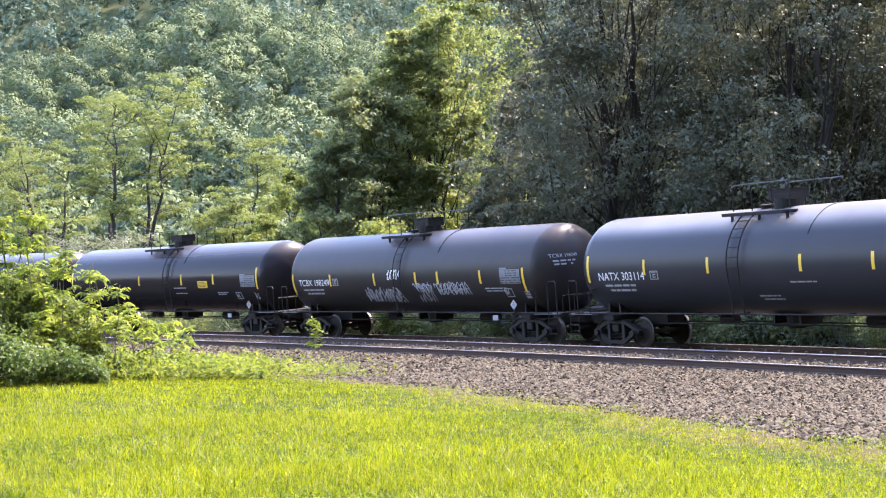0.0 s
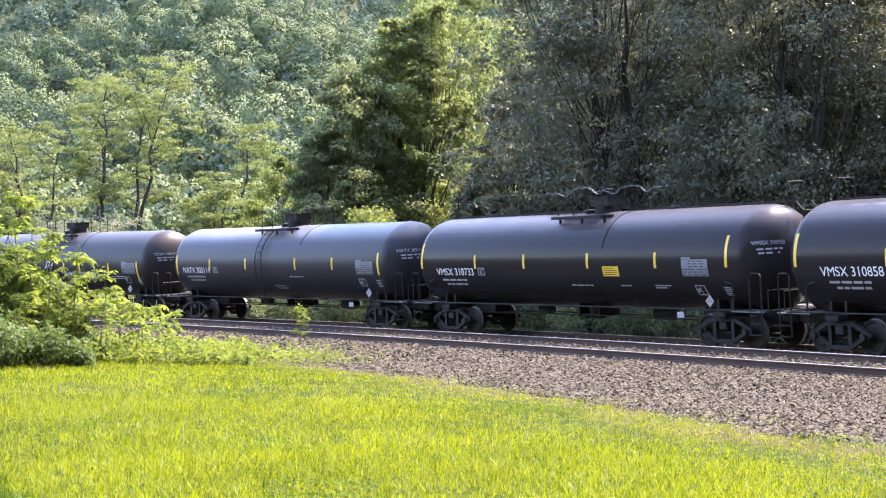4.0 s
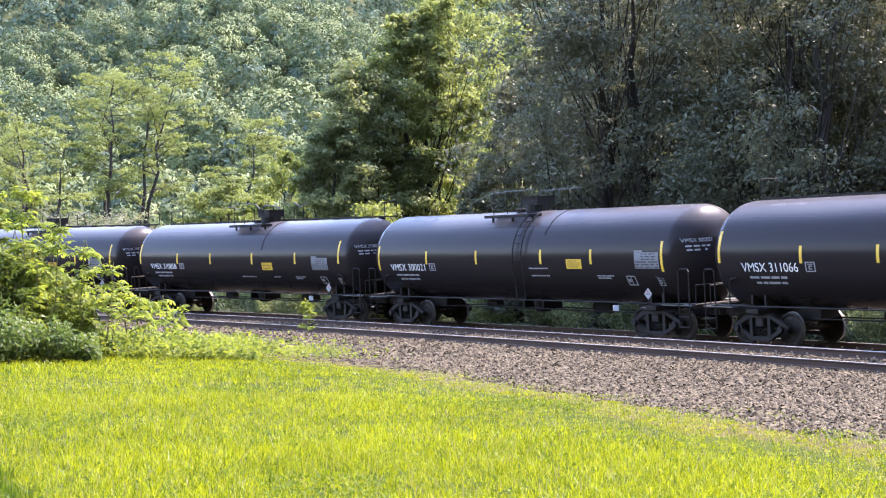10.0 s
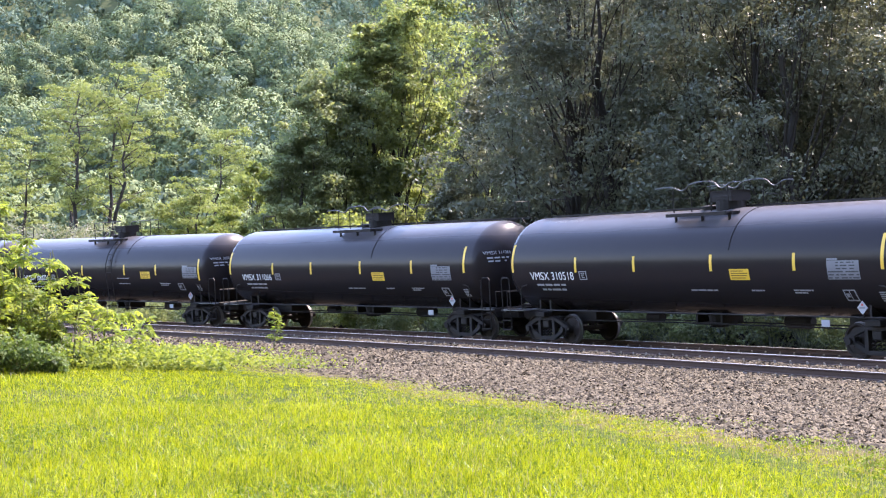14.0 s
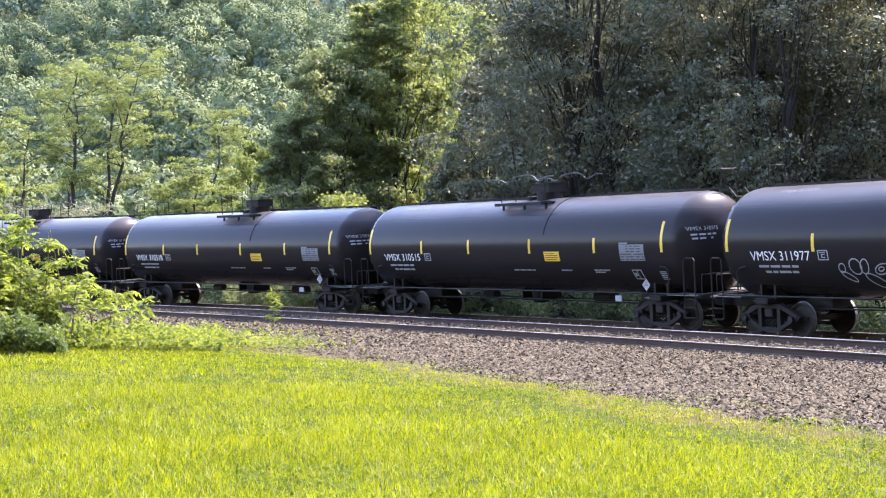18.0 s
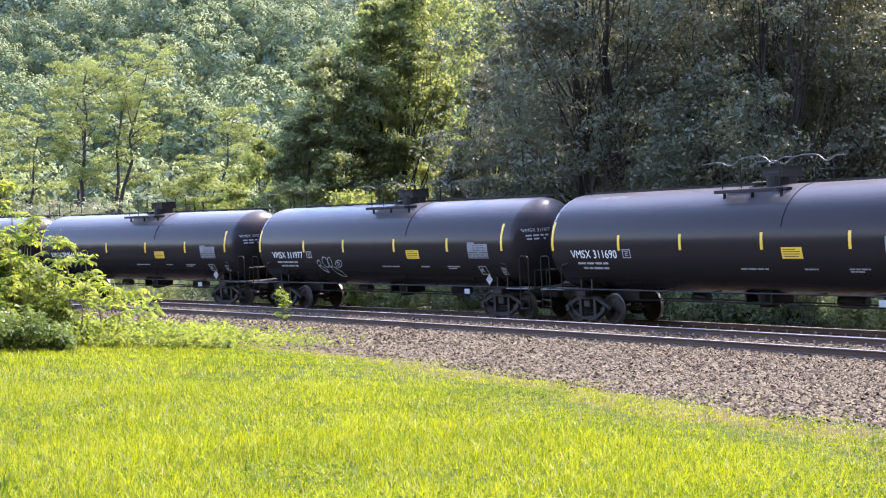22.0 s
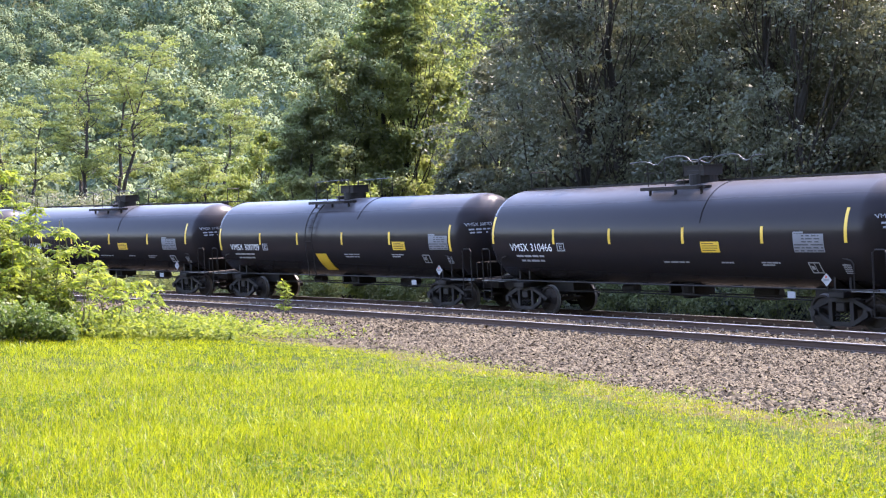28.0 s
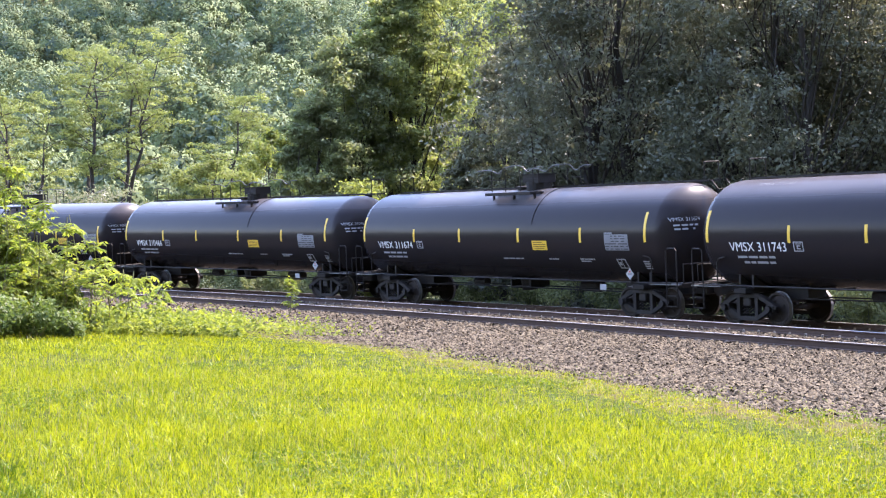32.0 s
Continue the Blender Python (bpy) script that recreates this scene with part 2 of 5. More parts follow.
def sunlit_dust(m, z0, z1, color, most=0.85):
    """Pale, patchy, streaked tone on the upper parts: dust and painted sunlight."""
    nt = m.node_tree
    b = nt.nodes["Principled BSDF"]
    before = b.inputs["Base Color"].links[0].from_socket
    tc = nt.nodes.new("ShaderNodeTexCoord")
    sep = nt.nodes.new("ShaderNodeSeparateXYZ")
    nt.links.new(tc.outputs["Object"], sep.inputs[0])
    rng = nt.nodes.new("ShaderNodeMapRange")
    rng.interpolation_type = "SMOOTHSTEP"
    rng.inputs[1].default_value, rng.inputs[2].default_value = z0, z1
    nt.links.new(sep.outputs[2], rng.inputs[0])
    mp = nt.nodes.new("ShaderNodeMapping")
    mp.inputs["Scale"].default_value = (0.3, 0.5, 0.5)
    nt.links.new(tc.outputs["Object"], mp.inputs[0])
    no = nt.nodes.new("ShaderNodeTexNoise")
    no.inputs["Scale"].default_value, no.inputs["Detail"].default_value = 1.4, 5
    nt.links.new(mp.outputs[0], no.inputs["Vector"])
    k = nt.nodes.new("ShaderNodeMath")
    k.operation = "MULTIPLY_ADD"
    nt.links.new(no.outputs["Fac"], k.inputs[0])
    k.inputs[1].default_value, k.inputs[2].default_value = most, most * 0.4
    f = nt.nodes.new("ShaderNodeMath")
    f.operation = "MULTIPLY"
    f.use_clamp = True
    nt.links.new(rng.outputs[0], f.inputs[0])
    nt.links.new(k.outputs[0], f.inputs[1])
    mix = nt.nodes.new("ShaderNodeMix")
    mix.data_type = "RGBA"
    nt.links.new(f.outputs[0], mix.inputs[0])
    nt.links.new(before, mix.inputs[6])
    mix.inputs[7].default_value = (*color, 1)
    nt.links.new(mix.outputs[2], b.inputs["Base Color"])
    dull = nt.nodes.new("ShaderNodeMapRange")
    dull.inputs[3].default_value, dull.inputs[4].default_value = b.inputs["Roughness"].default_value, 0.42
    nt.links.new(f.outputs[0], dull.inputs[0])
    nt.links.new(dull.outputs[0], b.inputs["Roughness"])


# top colours: dust, lightened so the tops look sunlit
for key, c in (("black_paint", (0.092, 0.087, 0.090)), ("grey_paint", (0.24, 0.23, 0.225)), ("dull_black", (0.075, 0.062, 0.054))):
    sunlit_dust(M[key], 3.25, 3.72, c, 0.55)


# ---- building helpers ----
def raw_mesh(name, verts, faces, mat, smooth=False):
    me = bpy.data.meshes.new(name)
    me.from_pydata([tuple(v) for v in verts], [], faces)
    me.materials.append(mat)
    if smooth:
        me.polygons.foreach_set("use_smooth", [True] * len(me.polygons))
    me.update()
    return me


def poly_mesh(name, verts, sides, mat, smooth=False):
    """Many faces of the same number of sides, laid out one after another, from an array."""
    v = np.asarray(verts, dtype=np.float32).reshape(-1, 3)
    n = len(v) // sides
    me = bpy.data.meshes.new(name)
    me.vertices.add(len(v))
    me.vertices.foreach_set("co", v.ravel())
    me.loops.add(len(v))
    me.loops.foreach_set("vertex_index", np.arange(len(v), dtype=np.int32))
    me.polygons.add(n)
    me.polygons.foreach_set("loop_start", np.arange(n, dtype=np.int32) * sides)
    me.materials.append(mat)
    me.update(calc_edges=True)
    if smooth:
        me.polygons.foreach_set("use_smooth", [True] * n)
    return me


def indexed_mesh(name, verts, tris, mat, smooth=False):
    v, f = np.asarray(verts, np.float32), np.asarray(tris, np.int32)
    me = bpy.data.meshes.new(name)
    me.vertices.add(len(v))
    me.vertices.foreach_set("co", v.ravel())
    me.loops.add(f.size)
    me.loops.foreach_set("vertex_index", f.ravel())
    me.polygons.add(len(f))
    me.polygons.foreach_set("loop_start", np.arange(len(f), dtype=np.int32) * f.shape[1])
    me.materials.append(mat)
    me.update(calc_edges=True)
    if smooth:
        me.polygons.foreach_set("use_smooth", [True] * len(f))
    return me


def put(name, me, parent=None, label="", m=None):
    ob = new(name, me)
    if parent:
        ob.parent = parent
    if m is not None:
        ob.matrix_basis = m
    if label:
        ob["label"] = label
    return ob


def part(name, bm, mat, parent, label="", smooth=False, m=None):
    me = bpy.data.meshes.new(name)
    bm.to_mesh(me)
    bm.free()
    me.materials.append(mat)
    if smooth:
        me.polygons.foreach_set("use_smooth", [True] * len(me.polygons))
    return put(name, me, parent, label, m)


def box(bm, x0, x1, y0, y1, z0, z1, bevel=0.0):
    r = bmesh.ops.create_cube(bm, size=1.0)
    for v in r["verts"]:
        v.co = Vector(((x0 + x1) / 2 + v.co.x * (x1 - x0), (y0 + y1) / 2 + v.co.y * (y1 - y0), (z0 + z1) / 2 + v.co.z * (z1 - z0)))
    if bevel:
        es = list({e for v in r["verts"] for e in v.link_edges})
        bmesh.ops.bevel(bm, geom=es, offset=bevel, segments=1, affect="EDGES", profile=0.5)
    return bm


def tube(points, radii, sides=6, closed=True):
    """Vertices and quad faces of a bent round bar."""
    pts = [Vector(p) for p in points]
    vs, fs = [], []
    for i, p in enumerate(pts):
        d = (pts[min(i + 1, len(pts) - 1)] - pts[max(i - 1, 0)]).normalized()
        a = d.cross(Vector((0, 0, 1)))
        if a.length < 0.05:
            a = d.cross(Vector((1, 0, 0)))
        a.normalize()
        b = d.cross(a)
        r = radii[i] if isinstance(radii, (list, tuple)) else radii
        for k in range(sides):
            t = 2 * math.pi * k / sides
            vs.append(p + a * (r * math.cos(t)) + b * (r * math.sin(t)))
        if i:
            o = (i - 1) * sides
            for k in range(sides):
                fs.append((o + k, o + (k + 1) % sides, o + sides + (k + 1) % sides, o + sides + k))
    if closed:
        fs.append(tuple(range(sides - 1, -1, -1)))
        n = len(vs) - sides
        fs.append(tuple(range(n, n + sides)))
    return vs, fs


class Heap:
    """Gathers pieces of one part."""

    def __init__(self):
        self.v, self.f = [], []

    def add(self, vf):
        o = len(self.v)
        self.v += list(vf[0])
        self.f += [tuple(i + o for i in f) for f in vf[1]]
        return self

    def bar(self, points, r, sides=6):
        return self.add(tube(points, r, sides))

    def box(self, x0, x1, y0, y1, z0, z1):
        v = [(x, y, z) for x in (x0, x1) for y in (y0, y1) for z in (z0, z1)]
        return self.add((v, [(0, 1, 3, 2), (4, 6, 7, 5), (0, 4, 5, 1), (2, 3, 7, 6), (0, 2, 6, 4), (1, 5, 7, 3)]))

    def make(self, name, mat, parent=None, label="", smooth=False, m=None):
        return put(name, raw_mesh(name, self.v, self.f, mat, smooth), parent, label, m)


# ---- the railway's line ----
def heading(s):
    """Direction of the line in plan, s metres along it, growing towards the viewer's right."""
    h0, k, dk = -0.9863, -0.004308, 0.0000553
    a = min(max(s, -34.0), 22.0)
    h = h0 + k * a + dk * a * a / 2
    if s < a:
        h += (s - a) * -0.0050
    if s > a:
        h += (s - a) * -0.0030
    return h


LINE = {0: (5.327, 51.145)}
for direction in (1, -1):
    px, py = LINE[0]
    for i in range(1, 701):
        h = heading(direction * (i - 0.5) * 0.5)
        px, py = px + direction * 0.5 * math.cos(h), py + direction * 0.5 * math.sin(h)
        LINE[direction * i] = (px, py)


def on_line(s, side=0.0):
    """The plan place s metres along the line and `side` metres towards the viewer."""
    i = math.floor(s * 2)
    f = s * 2 - i
    (x0, y0), (x1, y1) = LINE[i], LINE[i + 1]
    h = heading(s)
    return (x0 + (x1 - x0) * f + math.sin(h) * side, y0 + (y1 - y0) * f - math.cos(h) * side, h)


LINE_S = np.array(sorted(LINE)) * 0.5
LINE_XY = np.array([LINE[k] for k in sorted(LINE)])
LINE_H = np.array([heading(s) for s in LINE_S])


def side_of(x, y):
    """Distance from the train's line, positive towards the viewer, and the place along it; arrays."""
    x, y = np.atleast_1d(x).astype(float), np.atleast_1d(y).astype(float)
    S, XY, Hh = LINE_S[::8], LINE_XY[::8], LINE_H[::8]
    d = (x[:, None] - XY[:, 0]) ** 2 + (y[:, None] - XY[:, 1]) ** 2
    i = d.argmin(1)
    dx, dy = x - XY[i, 0], y - XY[i, 1]
    return dx * np.sin(Hh[i]) - dy * np.cos(Hh[i]), S[i] + dx * np.cos(Hh[i]) + dy * np.sin(Hh[i])


CANT = 0.12
LEAN = math.atan(CANT / 1.5)
NEAR_TRACK = 4.31
FAR_TRACK = -0.27


def smooth(a, b, x):
    t = np.clip((x - a) / (b - a), 0, 1)
    return t * t * (3 - 2 * t)


GRAVEL_EDGE = 17.4


def verge(s):
    """How far from the train's line the gravel gives way to grass."""
    e = np.interp(s, [-40, 8, 14, 21, 28.5, 36, 60], [14.8, 15.6, 15.7, 17.0, 18.1, 19.1, 21])
    return float(e) + 0.45 * noise.noise(Vector((s * 0.35, 3.1, 0))) + 0.35 * noise.noise(Vector((s * 1.1, 7.7, 0)))


def height(x, y):
    """Ground level; zero at the low rails' heads."""
    x, y = np.atleast_1d(x).astype(float), np.atleast_1d(y).astype(float)
    side, along = side_of(x, y)
    r, az = np.hypot(x, y), np.arctan2(x, y)
    z = np.full_like(x, -0.30)
    z += 0.22 * smooth(GRAVEL_EDGE - 6, GRAVEL_EDGE + 1.5, side)
    # wooded bank behind the train, higher towards the right
    away = np.maximum(-side - 11.0, 0)
    bank = smooth(-16, 12, along)
    z += bank * np.minimum(away, 130) * 0.42 * smooth(0, 6, away)
    # the far hillside and the ridge behind it
    az_d = np.degrees(az)
    left = 1 - smooth(6, 30, az_d) * 0.4
    hill = np.interp(az_d, [-60, -15.6, -11.8, -9.1, -6.3, -4.0, -2.2, 10, 40], [44, 49, 56, 68, 67, 62, 55, 50, 45])
    front = (side < 0) | (r > 140)
    h1 = hill * smooth(135, 455, r) ** 1.0 + 2.0 * np.sin(r * 0.05 + az_d * 0.3) * smooth(150, 250, r)
    h2 = 120 * smooth(560, 860, r)
    fade = smooth(-70, -40, az_d) * (1 - smooth(60, 100, az_d))
    # the other side of the valley, behind the viewer
    z += 165 * smooth(70, 320, r) * smooth(95, 125, np.abs(az_d))
    z += np.where(front, (h1 + h2) * left * np.maximum(fade, 0.25), 0)
    return z


def ground_z(x, y):
    return float(height(x, y)[0])


# ---- ground ----
def polar_ground():
    rad = [0.0]
    r = 1.0
    while r < 4600:
        rad.append(r)
        r *= 1.05 if r < 900 else 1.2
    az = np.concatenate([np.arange(-180, -30, 5.0), np.arange(-30, 45, 0.75), np.arange(45, 180, 5.0)])
    n = len(az)
    vs = [(0.0, 0.0)]
    for r in rad[1:]:
        for a in az:
            vs.append((r * math.sin(radians(a)), r * math.cos(radians(a))))
    xy = np.array(vs)
    z = height(xy[:, 0], xy[:, 1])
    z -= 0.02 + 0.28 * smooth(-8.5, -5, side_of(xy[:, 0], xy[:, 1])[0]) * (1 - smooth(14.0, 15.0, side_of(xy[:, 0], xy[:, 1])[0]))
    faces = [(0, 1 + (j + 1) % n, 1 + j) for j in range(n)]
    for i in range(1, len(rad) - 1):
        o = 1 + (i - 1) * n
        for j in range(n):
            faces.append((o + j, o + (j + 1) % n, o + n + (j + 1) % n, o + n + j))
    return put("ground", raw_mesh("ground", np.c_[xy, z], faces, M["soil"], True))


tagged(polar_ground(), "earth ground rising into wooded hillsides", "ground", kind="structure")


def strip(name, sides, s0, s1, step, lift, mat, wobble=0.0):
    """A sheet along the line, given by (side, level) pairs across it."""
    vs, fs = [], []
    ss = np.arange(s0, s1 + 0.01, step)
    for s in ss:
        for k, (d, z) in enumerate(sides):
            if wobble and k == len(sides) - 1:
                d += wobble * (noise.noise(Vector((s * 0.22, 3.1, 0))) + 0.6 * noise.noise(Vector((s * 0.9, 7.7, 0))))
            x, y, _ = on_line(s, d)
            vs.append((x, y, z + lift))
    n = len(sides)
    for i in range(len(ss) - 1):
        for k in range(n - 1):
            fs.append((i * n + k, i * n + k + 1, (i + 1) * n + k + 1, (i + 1) * n + k))
    return put(name, raw_mesh(name, vs, fs, mat, True))


BED = [(-6.5, -0.42), (-3.2, -0.20), (-1.7, -0.07), (-0.8, -0.08), (0.75, -0.20), (2.4, -0.20), (2.9, -0.07), (3.3, -0.04), (3.62, -0.035), (4.31, -0.115), (5.0, -0.19), (5.1, -0.225), (5.5, -0.27), (6.0, -0.265), (8.0, -0.262), (11.0, -0.27), (14.0, -0.20), (15.0, -0.15), (20.0, -0.115)]
tagged(strip("gravel", BED, -90, 70, 0.5, 0.0, M["gravel_bed"]), "pale crushed-stone ballast bed beside the tracks", "gravel", kind="structure")


def bed_level(d):
    return float(np.interp(d, [b[0] for b in BED], [b[1] for b in BED]))


def earthy_edge():
    """Trodden bare earth between the gravel and the lawn."""
    vs, fs = [], []
    ss = np.arange(4, 40.1, 0.35)
    for s in ss:
        e = verge(s)
        for d in (-0.9 + 0.5 * noise.noise(Vector((s * 0.8, 1.0, 4.0))), -0.4, 0.1, 0.8):
            x, y, _ = on_line(s, e + d)
            vs.append((x, y, max(bed_level(e + d), ground_z(x, y)) + (-0.012 if d < -0.45 else 0.02)))
    for i in range(len(ss) - 1):
        for k in range(3):
            fs.append((i * 4 + k, i * 4 + k + 1, i * 4 + k + 5, i * 4 + k + 4))
    return put("earth_edge", raw_mesh("earth_edge", vs, fs, M["dry_earth"], True))


tagged(earthy_edge(), "brown dry earth strip between gravel and lawn", "earth", kind="structure")


# lawn sheet between the gravel and the viewer
def lawn():
    vs, fs = [], []
    ss = np.arange(-60, 110.1, 0.7)
    ds = [0.0, 0.9, 1.6, 2.7, 5, 9, 15, 25, 45, 85]
    for s in ss:
        e = verge(s)
        for k, d in enumerate(ds):
            x, y, _ = on_line(s, e + d)
            vs.append((x, y, max(ground_z(x, y), bed_level(e + d) if k < 2 else -9) + (-0.05 if k == 0 else 0.03)))
    n = len(ds)
    for i in range(len(ss) - 1):
        for k in range(n - 1):
            fs.append((i * n + k, i * n + k + 1, (i + 1) * n + k + 1, (i + 1) * n + k))
    return put("lawn", raw_mesh("lawn", vs, fs, M["turf"], True))


tagged(lawn(), "bright green mown lawn in full sun", "lawn", kind="structure")


# ---- tracks ----
RAIL = [(-0.07, -0.18), (0.07, -0.18), (0.07, -0.165), (0.012, -0.145), (0.009, -0.05), (0.036, -0.036), (0.036, -0.008), (0.028, 0.0), (-0.028, 0.0), (-0.036, -0.008), (-0.036, -0.036), (-0.009, -0.05), (-0.012, -0.145), (-0.07, -0.165)]


def rail(parent, centre, raise_, s0, s1):
    vs, fs, mats = [], [], []
    ss = np.arange(s0, s1 + 0.01, 1.0)
    n = len(RAIL)
    for s in ss:
        for d, z in RAIL:
            x, y, _ = on_line(s, centre - d)
            vs.append((x, y, z + raise_))
    for i in range(len(ss) - 1):
        for k in range(n):
            fs.append((i * n + k, (i + 1) * n + k, (i + 1) * n + (k + 1) % n, i * n + (k + 1) % n))
            mats.append(1 if k in (6, 7, 8) else 0)
    me = raw_mesh("rail", vs, fs, M["rail_side"])
    me.materials.append(M["rail_top"])
    me.polygons.foreach_set("material_index", mats)
    return put("rail", me, parent, "rusty steel rail with a bright worn head")


def track(name, centre, label, s0, s1, ties0, ties1, low, high):
    root = tagged(new(name), label, "railway track", kind="structure")
    rail(root, centre + 0.75, low, s0, s1)
    rail(root, centre - 0.75, high, s0, s1)
    lean = math.atan((high - low) / 1.5)
    h = Heap()
    h.box(-0.115, 0.115, -1.3, 1.3, -0.18, 0.0)
    tie_mesh = raw_mesh("tie", h.v, h.f, M["tie"])
    plate = Heap()
    plate.box(-0.11, 0.11, -0.11, 0.26, 0.0, 0.02)
    plate.box(-0.017, 0.017, 0.09, 0.12, 0.018, 0.08)
    plate.bar([(-0.07, 0.15, 0.015), (-0.06, 0.13, 0.085), (0.02, 0.09, 0.08)], 0.014, 5)
    plate.box(-0.05, 0.0, -0.11, -0.075, 0.018, 0.05)
    plate_mesh = raw_mesh("tie_plate", plate.v, plate.f, M["clip"])
    s, i = ties0, 0
    while s < ties1:
        x, y, hd = on_line(s, centre)
        m = Matrix.Translation((x, y, (low + high) / 2 - 0.198)) @ Matrix.Rotation(hd + random.uniform(-0.012, 0.012), 4, "Z") @ Matrix.Rotation(lean, 4, "X")
        put("tie", tie_mesh, root, "", m)
        for yy in (-0.75, 0.75):
            put("tie_plate", plate_mesh, root, "", m @ Matrix.Translation((0, yy, 0.0)) @ Matrix.Rotation(math.pi if yy > 0 else 0.0, 4, "Z"))
        s += 0.545 + random.uniform(-0.02, 0.02)
    return root


track("track_near", NEAR_TRACK, "empty railway track with steel rails on wooden ties", -85, 65, -45, 40, -0.03, 0.15)
track("track_far", FAR_TRACK, "railway track under the tank train", -85, 65, -30, 26, 0.0, CANT)

# ---- the train ----
R_TANK, Z_TANK = 1.50, 2.47
HALF = 7.85
MESHES = {}


def shared(name, build):
    if name not in MESHES:
        MESHES[name] = build()
    return MESHES[name]


def tank_mesh(name, mat, half, head=0.82):
    """A lathe-turned shell along x with dished heads and faint weld beads."""
    prof = []
    for k in range(0, 9):
        a = math.pi / 2 * k / 8
        prof.append((-half - head * math.cos(a), R_TANK * math.sin(a) ** 0.9 if k else 0.0))
    prof += [(x, R_TANK) for x in (-half + 0.02, -half * 0.5, 0.0, half * 0.5, half - 0.02)]
    prof += [(-x, r) for x, r in reversed(prof[:9])]
    seg = 64
    vs = [(prof[0][0], 0, Z_TANK)]
    for x, r in prof[1:-1]:
        for k in range(seg):
            t = 2 * math.pi * k / seg
            vs.append((x, r * math.sin(t), Z_TANK + r * math.cos(t)))
    vs.append((prof[-1][0], 0, Z_TANK))
    fs = [(0, 1 + k, 1 + (k + 1) % seg) for k in range(seg)]
    rings = len(prof) - 2
    for i in range(rings - 1):
        o = 1 + i * seg
        for k in range(seg):
            fs.append((o + k, o + seg + k, o + seg + (k + 1) % seg, o + (k + 1) % seg))
    o, e = 1 + (rings - 1) * seg, len(vs) - 1
    fs += [(o + (k + 1) % seg, o + k, e) for k in range(seg)]
    return raw_mesh(name, vs, fs, mat, True)


def ring_band(x, w, r, mat, name, a0=-180, a1=180):
    """A strap round the tank between two angles from the top, towards -y positive."""
    vs, fs = [], []
    n = 40
    for k in range(n + 1):
        t = radians(a0 + (a1 - a0) * k / n)
        for xx, rr in ((x - w / 2, R_TANK - 0.01), (x - w / 2, r), (x + w / 2, r), (x + w / 2, R_TANK - 0.01)):
            vs.append((xx, -rr * math.sin(t), Z_TANK + rr * math.cos(t)))
    for k in range(n):
        for j in range(3):
            fs.append((k * 4 + j, k * 4 + j + 1, k * 4 + j + 5, k * 4 + j + 4))
    return raw_mesh(name, vs, fs, mat, False)


def wrap(u, z, lift=0.006):
    """A point on the shell's near side at station u and level z."""
    r = R_TANK + lift
    d = max(-1.0, min(1.0, (z - Z_TANK) / r))
    return (u, -r * math.sqrt(max(1 - d * d, 0.0)), z)


def decal(u0, u1, z0, z1, lift=0.006, rows=5, slant=0.0):
    """A thin plate that follows the shell."""
    vs, fs = [], []
    for k in range(rows + 1):
        z = z0 + (z1 - z0) * k / rows
        dx = slant * k / rows
        for u, l in ((u0, lift), (u1, lift), (u1, 0.0), (u0, 0.0)):
            vs.append(wrap(u + dx, z, l))
    for k in range(rows):
        for j in range(4):
            a, b = k * 4 + j, k * 4 + (j + 1) % 4
            fs.append((a, b, b + 4, a + 4))
    fs += [(3, 2, 1, 0), (rows * 4, rows * 4 + 1, rows * 4 + 2, rows * 4 + 3)]
    return vs, fs


def text_mesh(body, size, mat, width=None):
    cu = bpy.data.curves.new("lettering", "FONT")
    cu.body, cu.size, cu.extrude = body, size, 0.0
    ob = new("lettering", cu)
    dg = bpy.context.evaluated_depsgraph_get()
    me = bpy.data.meshes.new_from_object(ob.evaluated_get(dg))
    bpy.data.objects.remove(ob)
    co = np.array([v.co[:] for v in me.vertices])
    co[:, 0] -= co[:, 0].min()
    if width:
        co[:, 0] *= width / co[:, 0].max()
    me.materials.clear()
    me.materials.append(mat)
    return me, co


def side_text(parent, body, u, z, size, mat, width=None, name="lettering"):
    me, co = text_mesh(body, size, mat, width)
    for v, c in zip(me.vertices, co):
        v.co = wrap(u + c[0], z + c[1], 0.007)
    return put(name, me, parent)


def head_place(y, z, end, lift=0.012):
    """A point on a tank head, by its place across the car."""
    q = min(math.hypot(y, z - Z_TANK) / R_TANK, 0.999)
    a = math.asin(q ** (1 / 0.9))
    return end * (HALF + 0.82 * math.cos(a) + lift)


def end_text(parent, body, y, z, size, mat, width=None):
    """Lettering on the head that faces +x; it reads from -y to +y."""
    me, co = text_mesh(body, size, mat, width)
    for v, c in zip(me.vertices, co):
        yy, zz = y + c[0], z + c[1]
        v.co = (head_place(yy, zz, 1), yy, zz)
    return put("end_lettering", me, parent)


WHEELSETS = []


def bar_box(p, q, w, t):
    p, q = Vector(p), Vector(q)
    d = (q - p).normalized()
    n = Vector((-d.z, 0, d.x))
    vs = []
    for o in (p, q):
        for sy in (-1, 1):
            for sn in (-1, 1):
                vs.append(o + Vector((0, sy * w / 2, 0)) + n * (sn * t / 2))
    return vs, [(0, 1, 3, 2), (4, 6, 7, 5), (0, 4, 5, 1), (2, 3, 7, 6), (0, 2, 6, 4), (1, 5, 7, 3)]


